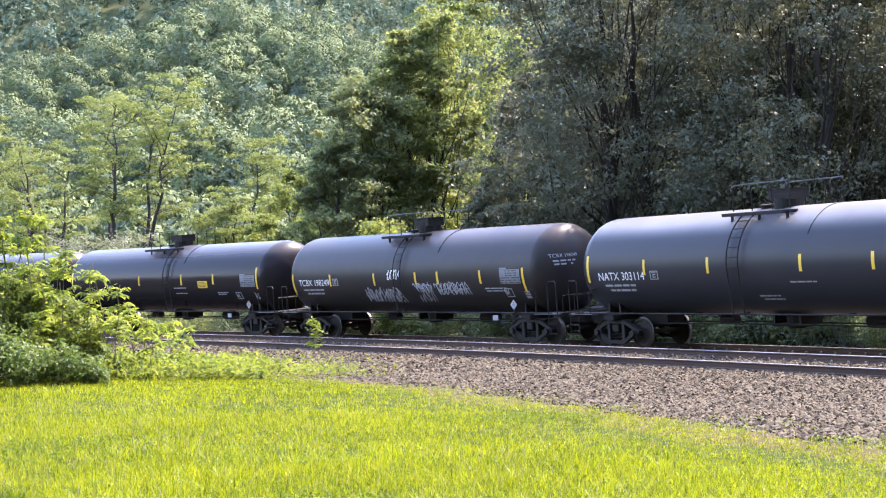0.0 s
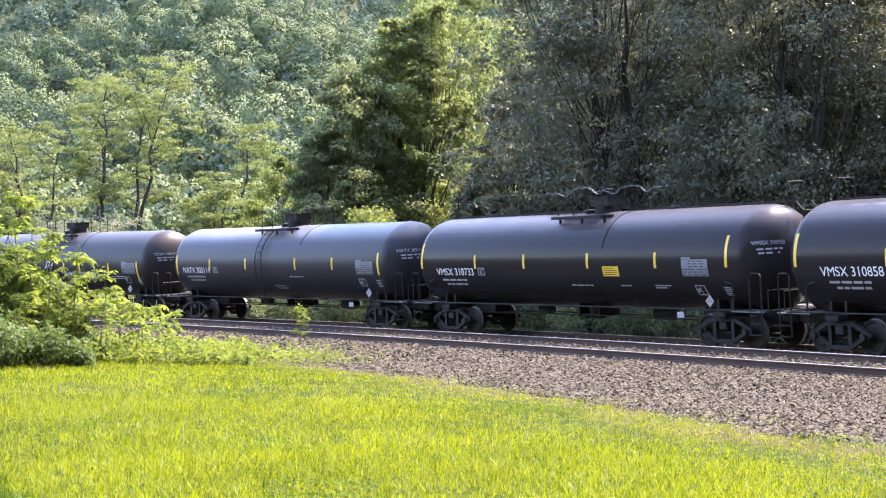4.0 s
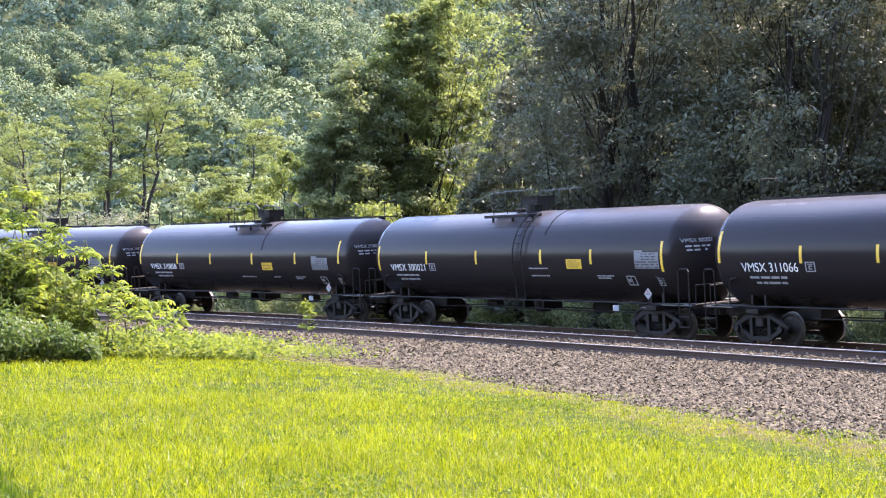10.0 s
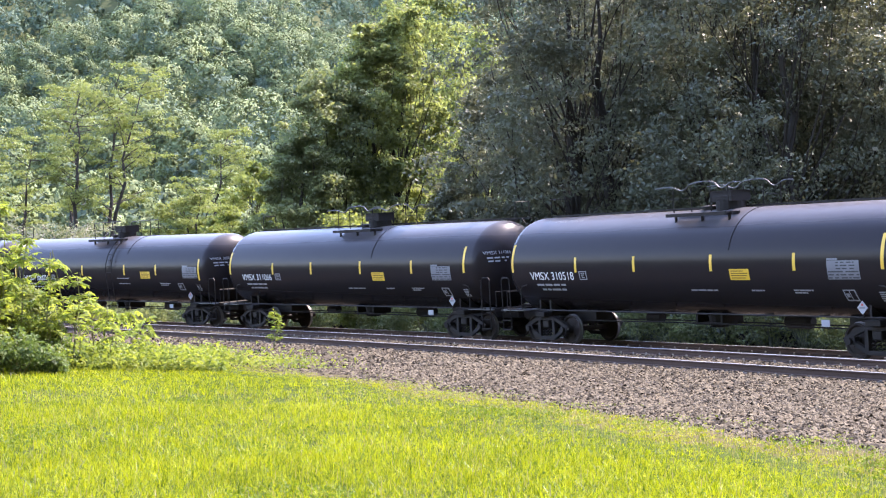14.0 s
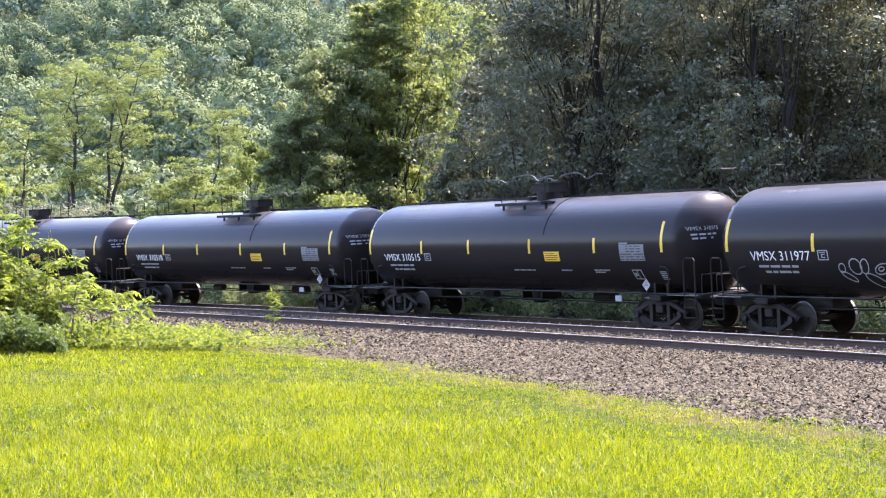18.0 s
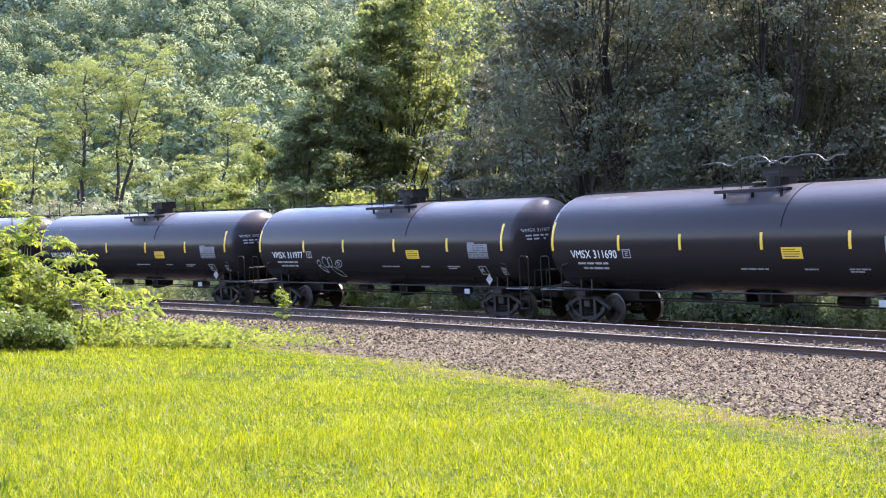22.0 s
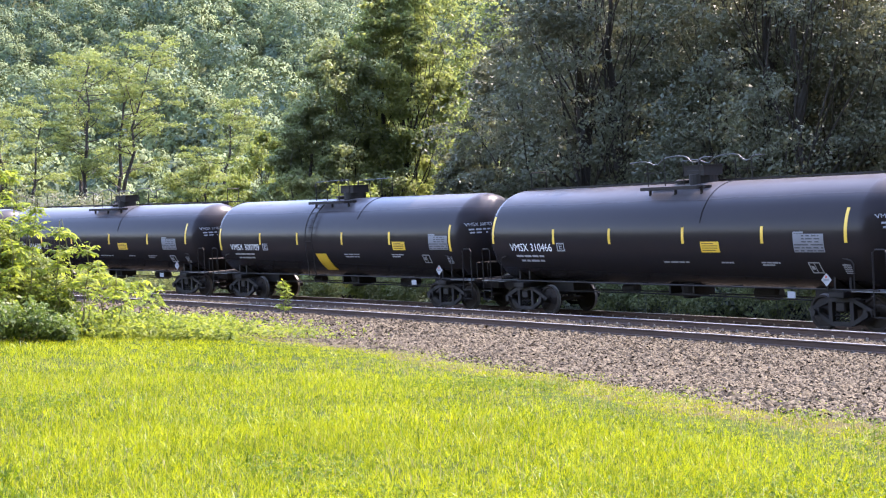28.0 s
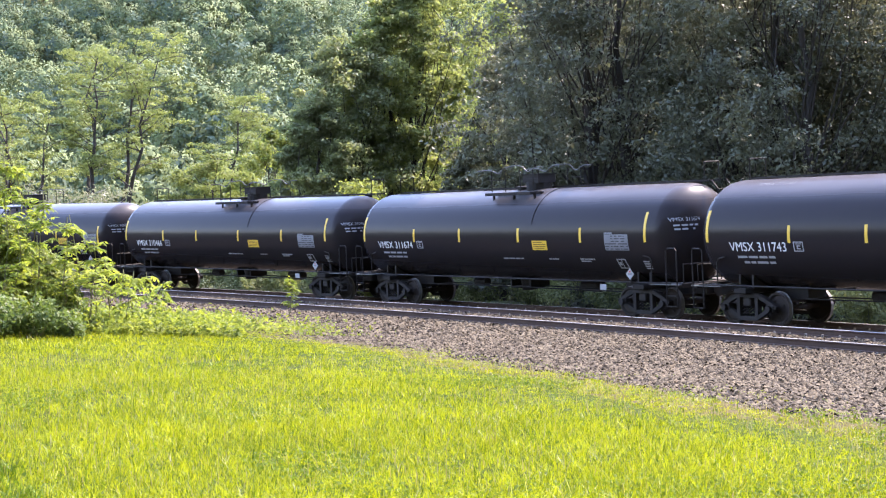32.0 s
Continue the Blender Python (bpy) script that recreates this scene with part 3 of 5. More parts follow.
def side_frame_mesh():
    h = Heap()
    top = [(-1.12, 0.50), (-0.78, 0.66), (-0.40, 0.82), (0.40, 0.82), (0.78, 0.66), (1.12, 0.50)]
    low = [(-0.80, 0.44), (-0.34, 0.20), (0.34, 0.20), (0.80, 0.44)]
    for line in (top, low):
        for (a, za), (b, zb) in zip(line[:-1], line[1:]):
            h.add(bar_box((a, 0, za), (b, 0, zb), 0.13, 0.11))
    for a in (-0.36, 0.36):
        h.box(a - 0.06, a + 0.06, -0.07, 0.07, 0.22, 0.80)
    for a in (-0.89, 0.89):
        h.box(a - 0.15, a + 0.15, -0.08, 0.08, 0.42, 0.58)
    return raw_mesh("side_frame", h.v, h.f, M["iron"])


def bolster_mesh():
    bm = bmesh.new()
    box(bm, -0.16, 0.16, -1.12, 1.12, 0.52, 0.76, 0.03)
    box(bm, -0.30, 0.30, -0.35, 0.35, 0.74, 0.86, 0.02)
    me = bpy.data.meshes.new("truck")
    bm.to_mesh(me)
    bm.free()
    me.materials.append(M["iron"])
    return me


def spring_mesh():
    h = Heap()
    h.bar([(0.06 * math.cos(k * 0.9), 0.06 * math.sin(k * 0.9), 0.26 + k * 0.0135) for k in range(20)], 0.017, 4)
    return raw_mesh("coil_spring", h.v, h.f, M["iron"])


def wheelset_mesh():
    h = Heap()
    h.add(tube([(0, -1.0, 0), (0, 1.0, 0)], 0.075, 10))
    for y in (-0.75, 0.75):
        s = 1 if y > 0 else -1
        prof = [(0.10, 0.09), (0.12, 0.05), (0.36, 0.02), (0.40, 0.062), (0.455, 0.062), (0.46, -0.04), (0.485, -0.055), (0.485, -0.075), (0.41, -0.075), (0.36, -0.02), (0.12, -0.08), (0.09, -0.09)]
        n, o, m_ = 20, len(h.v), len(prof)
        for k in range(n):
            t = 2 * math.pi * k / n
            for r, w in prof:
                h.v.append(Vector((r * math.cos(t), y + w * s, r * math.sin(t))))
        for k in range(n):
            for j in range(m_ - 1):
                a, b = o + k * m_ + j, o + ((k + 1) % n) * m_ + j
                h.f.append((a, a + 1, b + 1, b) if s > 0 else (b, b + 1, a + 1, a))
        for k in range(4):
            t = math.pi / 2 * k + 0.4
            h.box(0.24 * math.cos(t) - 0.03, 0.24 * math.cos(t) + 0.03, y + 0.01 * s, y + 0.055 * s, 0.24 * math.sin(t) - 0.03, 0.24 * math.sin(t) + 0.03)
    me = raw_mesh("wheelset", h.v, h.f, M["wheel_steel"])
    me.materials.append(M["tread"])
    for p in me.polygons:
        c = p.center
        if abs(math.hypot(c.x, c.z) - 0.457) < 0.012:
            p.material_index = 1
    return me


def cap_mesh():
    h = Heap().add(tube([(0, -0.06, 0), (0, 0.06, 0)], 0.09, 10))
    return raw_mesh("bearing_cap", h.v, h.f, M["iron"])


def truck_parts(car, x):
    """A three-piece freight truck at station x with two turning wheelsets."""
    truck = put("truck", shared("bolster", bolster_mesh), car, "dark cast steel railway truck", Matrix.Translation((x, 0, 0)))
    for y in (-1.02, 1.02):
        put("side_frame", shared("side_frame", side_frame_mesh), truck, "", Matrix.Translation((0, y, 0)))
        for dx in (-0.17, 0.0, 0.17):
            put("coil_spring", shared("spring", spring_mesh), truck, "", Matrix.Translation((dx, y, 0)))
    for dx in (-0.89, 0.89):
        ws = put("wheelset", shared("wheelset", wheelset_mesh), truck, "steel wheels on an axle", Matrix.Translation((dx, 0, 0.457)))
        WHEELSETS.append((ws, dx))
        for y in (-1.13, 1.13):
            put("bearing_cap", shared("bearing_cap", cap_mesh), truck, "", Matrix.Translation((dx, y, 0.48)))


def top_fittings(car, rungs, walkway, paint):
    """Housing, platforms and rails; rungs: where the side ladder stands."""
    zt = Z_TANK + R_TANK
    shift = Matrix.Translation((0.72 if walkway else 0.0, 0, 0))

    def housing():
        h = Heap()
        h.add(tube([(0, 0, zt - 0.08), (0, 0, zt + 0.24), (0, 0, zt + 0.25)], [0.42, 0.42, 0.40], 20))
        h.box(-0.42, 0.42, -0.36, 0.36, zt + 0.20, zt + 0.48)
        h.box(-0.45, 0.45, -0.39, 0.39, zt + 0.47, zt + 0.50)
        return raw_mesh("protective_housing", h.v, h.f, M["iron"])

    put("protective_housing", shared("housing" + paint.name, housing), car, "black protective housing over the valves", shift)

    def manway():
        h = Heap()
        h.add(tube([(1.05, 0, zt - 0.05), (1.05, 0, zt + 0.06)], 0.29, 16))
        h.add(tube([(1.05, 0, zt + 0.05), (1.05, 0, zt + 0.09), (1.05, 0, zt + 0.11)], [0.34, 0.34, 0.26], 16))
        return raw_mesh("manway_cover", h.v, h.f, M["iron"])

    put("manway_cover", shared("manway", manway), car, "", Matrix.Translation((-1.75, 0, 0)) @ shift)

    def platform():
        h = Heap()
        for x in np.arange(-1.2, 1.21, 0.13):
            h.box(x - 0.012, x + 0.012, -0.25, 0.25, zt - 0.05, zt + 0.0)
        for y in (-0.25, 0.0, 0.25):
            h.box(-1.22, 1.22, y - 0.03, y + 0.03, zt - 0.09, zt + 0.005)
        for x in (-1.1, 0.0, 1.1):
            h.box(x - 0.03, x + 0.03, -0.03, 0.03, zt - 0.45, zt - 0.03)
        return raw_mesh("platform", h.v, h.f, M["iron"])

    def handrail():
        if walkway:
            pts = [(-1.9, 0, zt + 0.66), (-1.2, 0, zt + 0.70), (-0.85, 0, zt + 0.56), (-0.65, 0, zt + 0.58), (-0.42, 0, zt + 0.76), (0.5, 0, zt + 0.80), (0.75, 0, zt + 0.58), (0.95, 0, zt + 0.57), (1.2, 0, zt + 0.72), (1.6, 0, zt + 0.70)]
        else:
            pts = [(-1.22, 0, zt + 0.50), (-1.18, 0, zt + 0.62), (-1.08, 0, zt + 0.68), (0.2, 0, zt + 0.70), (1.10, 0, zt + 0.70)]
        way = [Vector(p) for p in pts]
        for _ in range(2):
            cut = [way[0]]
            for a, b in zip(way[:-1], way[1:]):
                cut += [a.lerp(b, 0.25), a.lerp(b, 0.75)]
            way = cut + [way[-1]]
        h = Heap().bar(way, 0.018, 6)
        return raw_mesh("handrail", h.v, h.f, M["worn_rail"])

    def post():
        h = Heap().bar([(0, 0, zt - 0.05), (0, 0, zt + 0.64)], 0.018, 5)
        return raw_mesh("post", h.v, h.f, M["iron"])

    def mid_rail():
        h = Heap().bar([(-0.41, 0, zt + 0.34), (0.41, 0, zt + 0.34)], 0.010, 5)
        return raw_mesh("mid_rail", h.v, h.f, M["iron"])

    for y in (-0.80, 0.80):
        put("platform", shared("platform", platform), car, "open steel grating platform beside the housing", Matrix.Translation((0.5 if walkway else -0.25, y * 1.12, -0.08)))
        hr = put("handrail", shared("handrail%d" % walkway, handrail), car, "thin worn steel handrail", Matrix.Translation((0.6 if walkway else 0.0, y * 1.25, 0)))
        for x in (-1.15, -0.4, 0.4, 1.08):
            put("post", shared("post", post), hr, "", Matrix.Translation((x, 0, 0)))
        for x in (-0.91, 0.91):
            put("mid_rail", shared("mid_rail", mid_rail), hr, "", Matrix.Translation((x, 0, 0)))

    if walkway:
        def board():
            h = Heap()
            for y in (0.42, 0.66, 0.90):
                h.box(-HALF - 0.35, HALF + 0.35, y - 0.02, y + 0.02, zt + 0.02, zt + 0.07)
            for x in np.arange(-HALF - 0.3, HALF + 0.31, 0.35):
                h.box(x - 0.015, x + 0.015, 0.42, 0.90, zt + 0.03, zt + 0.06)
            for x in np.arange(-7.5, 7.6, 1.5):
                h.box(x - 0.04, x + 0.04, 0.5, 0.8, zt - 0.35, zt + 0.03)
            return raw_mesh("running_board", h.v, h.f, M["iron"])

        put("running_board", shared("board", board), car, "steel grating running board along the tank top")

        def end_ladder():
            h = Heap()
            x = HALF + 0.25
            for y in (-0.3, 0.3):
                h.bar([(x, y, zt), (x, y, zt + 0.60)], 0.018, 5)
                h.bar([(x + 0.55, y, 1.1), (x + 0.55, y, zt - 0.2), (x + 0.3, y, zt + 0.05)], 0.02, 5)
            h.bar([(x, -0.3, zt + 0.60), (x, 0.3, zt + 0.60)], 0.018, 5)
            for z in np.arange(1.2, zt - 0.2, 0.32):
                h.bar([(x + 0.55, -0.3, z), (x + 0.55, 0.3, z)], 0.014, 5)
            return raw_mesh("end_ladder", h.v, h.f, M["iron"])

        for turn in (0, math.pi):
            put("end_ladder", shared("endladder", end_ladder), car, "", Matrix.Translation((0, 0.65, 0)) @ Matrix.Rotation(turn, 4, "Z"))
    else:
        def side_ladder():
            h = Heap()
            for u in (rungs, rungs + 0.46):
                pts = []
                for k in range(13):
                    t = radians(28 + 66 * k / 12)
                    r = R_TANK + 0.10
                    pts.append((u, -r * math.sin(t), Z_TANK + r * math.cos(t)))
                pts.append((u, -1.46, 1.08))
                h.bar(pts, 0.02, 5)
            for k in range(7):
                t = radians(32 + 60 * k / 6)
                r = R_TANK + 0.10
                h.bar([(rungs, -r * math.sin(t), Z_TANK + r * math.cos(t)), (rungs + 0.46, -r * math.sin(t), Z_TANK + r * math.cos(t))], 0.014, 5)
            return raw_mesh("side_ladder", h.v, h.f, M["iron"])

        put("side_ladder", shared("sideladder%g" % rungs, side_ladder), car)


def mirrored(name, build, car, label=""):
    """One part at each end of the car."""
    for s in (1, -1):
        put(name, shared(name, build), car, label, Matrix.Rotation(0 if s > 0 else math.pi, 4, "Z"))


def underframe(car):
    def sill():
        bm = bmesh.new()
        box(bm, 5.2, 8.75, -0.33, 0.33, 0.72, 1.06, 0.02)
        box(bm, 8.60, 8.78, -1.32, 1.32, 0.98, 1.12, 0.02)
        box(bm, 6.6, 7.1, -1.30, 1.30, 0.88, 1.04, 0.02)
        me = bpy.data.meshes.new("stub_sill")
        bm.to_mesh(me)
        bm.free()
        me.materials.append(M["iron"])
        return me

    mirrored("stub_sill", sill, car, "black stub sill under the tank end")
    for y in (-1.1, 1.1):
        def step():
            h = Heap()
            h.box(7.5, 8.74, -0.33, 0.33, 1.06, 1.09)
            return raw_mesh("end_platform", h.v, h.f, M["galvanised"])

        for s in (1, -1):
            put("end_platform", shared("end_platform", step), car, "worn steel end platform", Matrix.Translation((0, y, 0)) @ Matrix.Rotation(0 if s > 0 else math.pi, 4, "Z"))

    def saddle():
        h = Heap()
        n = 12
        for x0, x1 in ((6.55, 6.62), (7.08, 7.15)):
            o = len(h.v)
            for k in range(n + 1):
                a = -0.78 + 1.56 * k / n
                y = (R_TANK - 0.02) * math.sin(a)
                for x in (x0, x1):
                    h.v += [Vector((x, y, 1.0)), Vector((x, y, Z_TANK - (R_TANK - 0.02) * math.cos(a)))]
            for k in range(n):
                q = o + k * 4
                h.f += [(q, q + 4, q + 5, q + 1), (q + 2, q + 3, q + 7, q + 6)]
            h.f += [(o, o + 1, o + 3, o + 2), (o + n * 4, o + n * 4 + 2, o + n * 4 + 3, o + n * 4 + 1)]
        return raw_mesh("saddle", h.v, h.f, M["iron"])

    mirrored("saddle", saddle, car)

    def side_pipe():
        h = Heap()
        h.bar([(-8.4, 0, 1.11), (8.4, 0, 1.11)], 0.024, 6)
        for x in np.arange(-7.0, 7.1, 2.0):
            h.box(x - 0.02, x + 0.02, 0.0, 0.6, 1.07, 1.12)
        return raw_mesh("side_pipe", h.v, h.f, M["iron"])

    for y, turn in ((-1.42, 0), (1.42, math.pi)):
        put("side_pipe", shared("pipe", side_pipe), car, "thin side rail under the tank", Matrix.Translation((0, y, 0)) @ Matrix.Rotation(turn, 4, "Z"))

    def coupler():
        h = Heap()
        h.box(8.6, 9.0, -0.09, 0.09, 0.74, 0.92)
        h.box(8.93, 9.05, -0.16, 0.16, 0.68, 0.98)
        return raw_mesh("coupler", h.v, h.f, M["wheel_steel"])

    mirrored("coupler", coupler, car)

    def outlet():
        h = Heap()
        h.add(tube([(0, 0, 0.98), (0, 0, 0.62), (0, 0, 0.60)], [0.32, 0.26, 0.1], 14))
        h.box(-0.5, 0.5, -0.4, 0.4, 0.70, 0.76)
        h.box(-0.55, -0.47, -0.4, 0.4, 0.70, 1.0)
        h.box(0.47, 0.55, -0.4, 0.4, 0.70, 1.0)
        return raw_mesh("bottom_outlet", h.v, h.f, M["iron"])

    put("bottom_outlet", shared("outlet", outlet), car)

    def reservoir():
        h = Heap()
        h.add(tube([(2.15, 0.5, 0.78), (2.25, 0.5, 0.78), (3.05, 0.5, 0.78), (3.15, 0.5, 0.78)], [0.12, 0.2, 0.2, 0.12], 12))
        return raw_mesh("air_reservoir", h.v, h.f, M["iron"], False)

    put("air_reservoir", shared("reservoir", reservoir), car)

    def brake():
        h = Heap()
        h.add(tube([(-3.4, 0.3, 0.80), (-2.8, 0.3, 0.80)], 0.15, 12))
        return raw_mesh("brake_cylinder", h.v, h.f, M["iron"])

    put("brake_cylinder", shared("brake", brake), car)
    for y in (0.2, -0.45):
        def rod():
            h = Heap().bar([(-6.0, 0, 0.72), (-2.0, 0, 0.75), (6.0, 0, 0.72)], 0.022, 5)
            return raw_mesh("brake_rod", h.v, h.f, M["iron"])

        put("brake_rod", shared("rod", rod), car, "", Matrix.Translation((0, y, 0)))

    def grab():
        h = Heap()
        h.bar([(8.66, 0, 0.45), (8.66, 0, 2.05), (8.60, 0, 2.12), (8.30, 0, 2.12), (8.22, 0, 2.05), (8.22, 0, 0.45)], 0.024, 6)
        for z in (0.45, 0.75):
            h.box(8.22, 8.66, -0.05, 0.05, z - 0.014, z + 0.014)
        return raw_mesh("grab_iron", h.v, h.f, M["iron"])

    def hold():
        h = Heap().bar([(7.6, 0, 1.1), (7.6, 0, 1.75), (7.52, 0, 1.85), (7.2, 0.05, 1.9)], 0.02, 6)
        return raw_mesh("handhold", h.v, h.f, M["iron"])

    def end_rail():
        h = Heap().bar([(8.7, -1.2, 1.05), (8.7, -1.2, 1.65), (8.7, 1.2, 1.65), (8.7, 1.2, 1.05)], 0.02, 5)
        return raw_mesh("end_rail", h.v, h.f, M["iron"])

    for s in (0, math.pi):
        for y in (-1.42, 1.42):
            put("grab_iron", shared("grab", grab), car, "thin worn steel grab iron with steps", Matrix.Translation((0, y, 0)) @ Matrix.Rotation(s, 4, "Z"))
            put("handhold", shared("hold%d" % (y * math.cos(s) > 0), hold), car, "", Matrix.Translation((0, y, 0)) @ Matrix.Rotation(s, 4, "Z"))
    mirrored("end_rail", end_rail, car)

    def wheel_brake():
        h = Heap()
        pts = [(-8.75, 0.28 * math.cos(k * math.pi / 8), 2.0 + 0.28 * math.sin(k * math.pi / 8)) for k in range(17)]
        h.bar(pts, 0.018, 5)
        h.bar([(-8.75, -0.28, 2.0), (-8.75, 0.28, 2.0)], 0.014, 4)
        h.bar([(-8.75, 0, 1.72), (-8.75, 0, 2.28)], 0.014, 4)
        h.box(-8.74, -8.6, -0.14, 0.14, 1.8, 2.1)
        h.box(-8.72, -8.62, -0.05, 0.05, 1.0, 1.8)
        return raw_mesh("hand_brake", h.v, h.f, M["iron"])

    put("hand_brake", shared("handbrake", wheel_brake), car)


def bars_block(h, u, z, w, hgt, lines, fill=0.62, seed=1):
    """Unreadable small print as thin bars."""
    rng = random.Random(seed)
    step = hgt / lines
    for k in range(lines):
        x = u + rng.uniform(0, 0.06) * w
        while x < u + w * 0.95:
            l = rng.uniform(0.12, 0.3) * w
            l = min(l, u + w - x)
            h.add(decal(x, x + l, z - (k + fill) * step, z - k * step, 0.007, 1))
            x += l + 0.045 * w
    return h


def markings(car, k):
    """Yellow stripes, warning panel, data panel and small print, each its own part; k holds their places."""
    zs = k["small"]
    for i, u in enumerate(k["stripes"]):
        z0, z1 = k["tall"] if i in (0, len(k["stripes"]) - 1) else (zs, zs + 0.455)
        h = Heap().add(decal(u - 0.05, u + 0.05, z0, z1, 0.006, 8))
        h.make("reflective_stripe", M["yellow"], car, "yellow reflective stripe")
    if k["warn"]:
        u0, z0 = k["warn"]
        p = Heap().add(decal(u0, u0 + 0.74, z0, z0 + 0.30, 0.006, 4)).make("warning_panel", M["yellow"], car, "yellow warning panel with black small print")
        h = Heap()
        for j in range(4):
            h.add(decal(u0 + 0.06, u0 + (0.52, 0.68, 0.66, 0.60)[j], z0 + 0.235 - 0.062 * j, z0 + 0.255 - 0.062 * j, 0.009, 1))
        h.make("small_print", M["dull_black"], p)
    u0, z1 = k["data"]
    dp = Heap().add(decal(u0, u0 + 1.06, z1 - 0.54, z1 - 0.06, 0.006, 5)).add(decal(u0, u0 + 0.36, z1 - 0.05, z1, 0.006, 1)).make("data_panel", M["panel_grey"], car, "grey stencilled data panel with rows of small print")
    h = Heap()
    rng = random.Random(3)
    for r in range(6):
        z = z1 - 0.125 - 0.078 * r
        x = u0 + (0.30 if r in (0, 1, 2) else 0.03)
        while x < u0 + 0.98:
            l = min(rng.uniform(0.05, 0.22) if r != 3 else 0.5, u0 + 1.03 - x)
            h.add(decal(x, x + l, z, z + 0.032, 0.009, 1))
            x += l + rng.uniform(0.04, 0.10)
    tagged(h.make("small_print", M["print_grey"], dp), kind="stuff")
    u0, z0 = k["square"]
    h = Heap()
    for a, b, c, d in ((0, 0.40, 0, 0.03), (0, 0.40, 0.27, 0.30), (0, 0.03, 0.03, 0.27), (0.37, 0.40, 0.03, 0.27), (0.19, 0.21, 0.03, 0.27), (0.06, 0.16, 0.10, 0.20)):
        h.add(decal(u0 + a, u0 + b, z0 + c, z0 + d, 0.007, 2, 0))
    h.make("stencil_box", M["pale_mark"], car)
    # hazard diamond in its holder, hung below the side
    hz = Heap()
    (u, z), r = k["diamond"], 0.17
    hz.add(([(u - r, -1.50, z), (u, -1.50, z - r), (u + r, -1.50, z), (u, -1.50, z + r), (u - r, -1.515, z), (u, -1.515, z - r), (u + r, -1.515, z), (u, -1.515, z + r)],
            [(4, 5, 6, 7), (3, 2, 1, 0), (0, 1, 5, 4), (1, 2, 6, 5), (2, 3, 7, 6), (3, 0, 4, 7)]))
    d = hz.make("hazard_placard", M["pale_mark"], car, "white and grey diamond hazard placard")
    Heap().box(u - 0.09, u + 0.09, -1.519, -1.515, z - 0.025, z + 0.025).make("placard_panel", M["panel_grey"], d)
    Heap().box(u - 0.035, u + 0.035, -1.519, -1.515, z + 0.045, z + 0.10).make("placard_symbol", M["red_mark"], d)
    Heap().box(u - 0.015, u + 0.015, -1.50, -1.46, 1.10, z + 0.1).make("placard_post", M["iron"], d)
    Heap().box(5.32, 5.60, -1.462, -1.447, 0.86, 1.03).make("route_card", M["pale_mark"], car, "small white card under the side rail")
    u0, z0 = k["block"]
    bars_block(Heap(), u0, z0 + 0.27, 0.27, 0.27, 5, 0.55, 9).make("small_panel", M["pale_mark"], car)
    for j, (u, w, z) in enumerate(k["lines"]):
        bars_block(Heap(), u, z, w, 0.05, 1, 0.8, 11 + j).make("small_print", M["pale_mark"], car)
    u0, z0 = k["text"]
    bars_block(Heap(), u0 + 0.22, z0 - 0.13, 1.5, 0.10, 1, 0.62, 21).make("small_print", M["pale_mark"], car)
    bars_block(Heap(), u0 + 0.34, z0 - 0.28, 1.42, 0.10, 1, 0.62, 22).make("small_print", M["pale_mark"], car)
    u0 += 2.50
    h = Heap()
    for a, b, c, d in ((0, 0.36, 0, 0.025), (0, 0.36, 0.235, 0.26), (0, 0.03, 0.025, 0.235), (0.33, 0.36, 0.025, 0.235), (0.12, 0.25, 0.06, 0.085), (0.12, 0.15, 0.06, 0.16), (0.12, 0.25, 0.135, 0.16), (0.08, 0.28, 0.19, 0.21)):
        h.add(decal(u0 + a, u0 + b, z0 + c, z0 + d, 0.007, 1))
    h.make("stencil_mark", M["pale_mark"], car)


# places of the markings on each kind of car: metres along it and above the rail
BOARD = dict(stripes=(-7.88, -4.62, -1.88, 1.38, 4.5, 7.44), small=2.285, tall=(2.30, 3.17), warn=(2.09, 2.04), data=(5.63, 2.59), square=(5.97, 1.49), diamond=(6.75, 1.36), block=(7.12, 1.47),
             lines=((0.34, 1.09, 1.775), (2.73, 0.55, 1.775), (4.28, 0.70, 1.785), (4.30, 0.45, 1.72)), text=(-6.98, 2.06))
SEAM = dict(stripes=(-7.8, -4.66, -1.65, 1.9, 4.41, 7.63), small=2.275, tall=(2.05, 2.94), warn=(3.20, 2.13), data=(6.44, 2.68), square=(5.92, 1.62), diamond=(7.0, 1.40), block=(7.28, 1.59),
            lines=((1.22, 1.0, 2.16), (1.27, 1.03, 1.92), (4.57, 0.80, 1.93), (4.60, 0.6, 1.86)), text=(-7.02, 2.05))
PATCHED = dict(SEAM, stripes=(-7.8, -4.66, -1.93, 1.13, 4.14, 7.63), warn=(4.30, 2.08), data=(6.45, 2.64), lines=((1.10, 1.0, 1.93), (1.12, 1.03, 1.84), (4.11, 0.72, 1.93), (4.13, 0.5, 1.86)))
GREY = dict(SEAM, stripes=(-7.47, -4.7, -1.86, 1.81, 4.36, 7.30), small=2.26, tall=(2.06, 2.88), warn=None, data=(5.9, 2.62), text=(-6.95, 2.12), lines=((1.3, 1.0, 2.0), (-0.1, 0.9, 1.62), (0.0, 0.8, 1.52)), block=(7.0, 1.59), diamond=(6.7, 1.40))
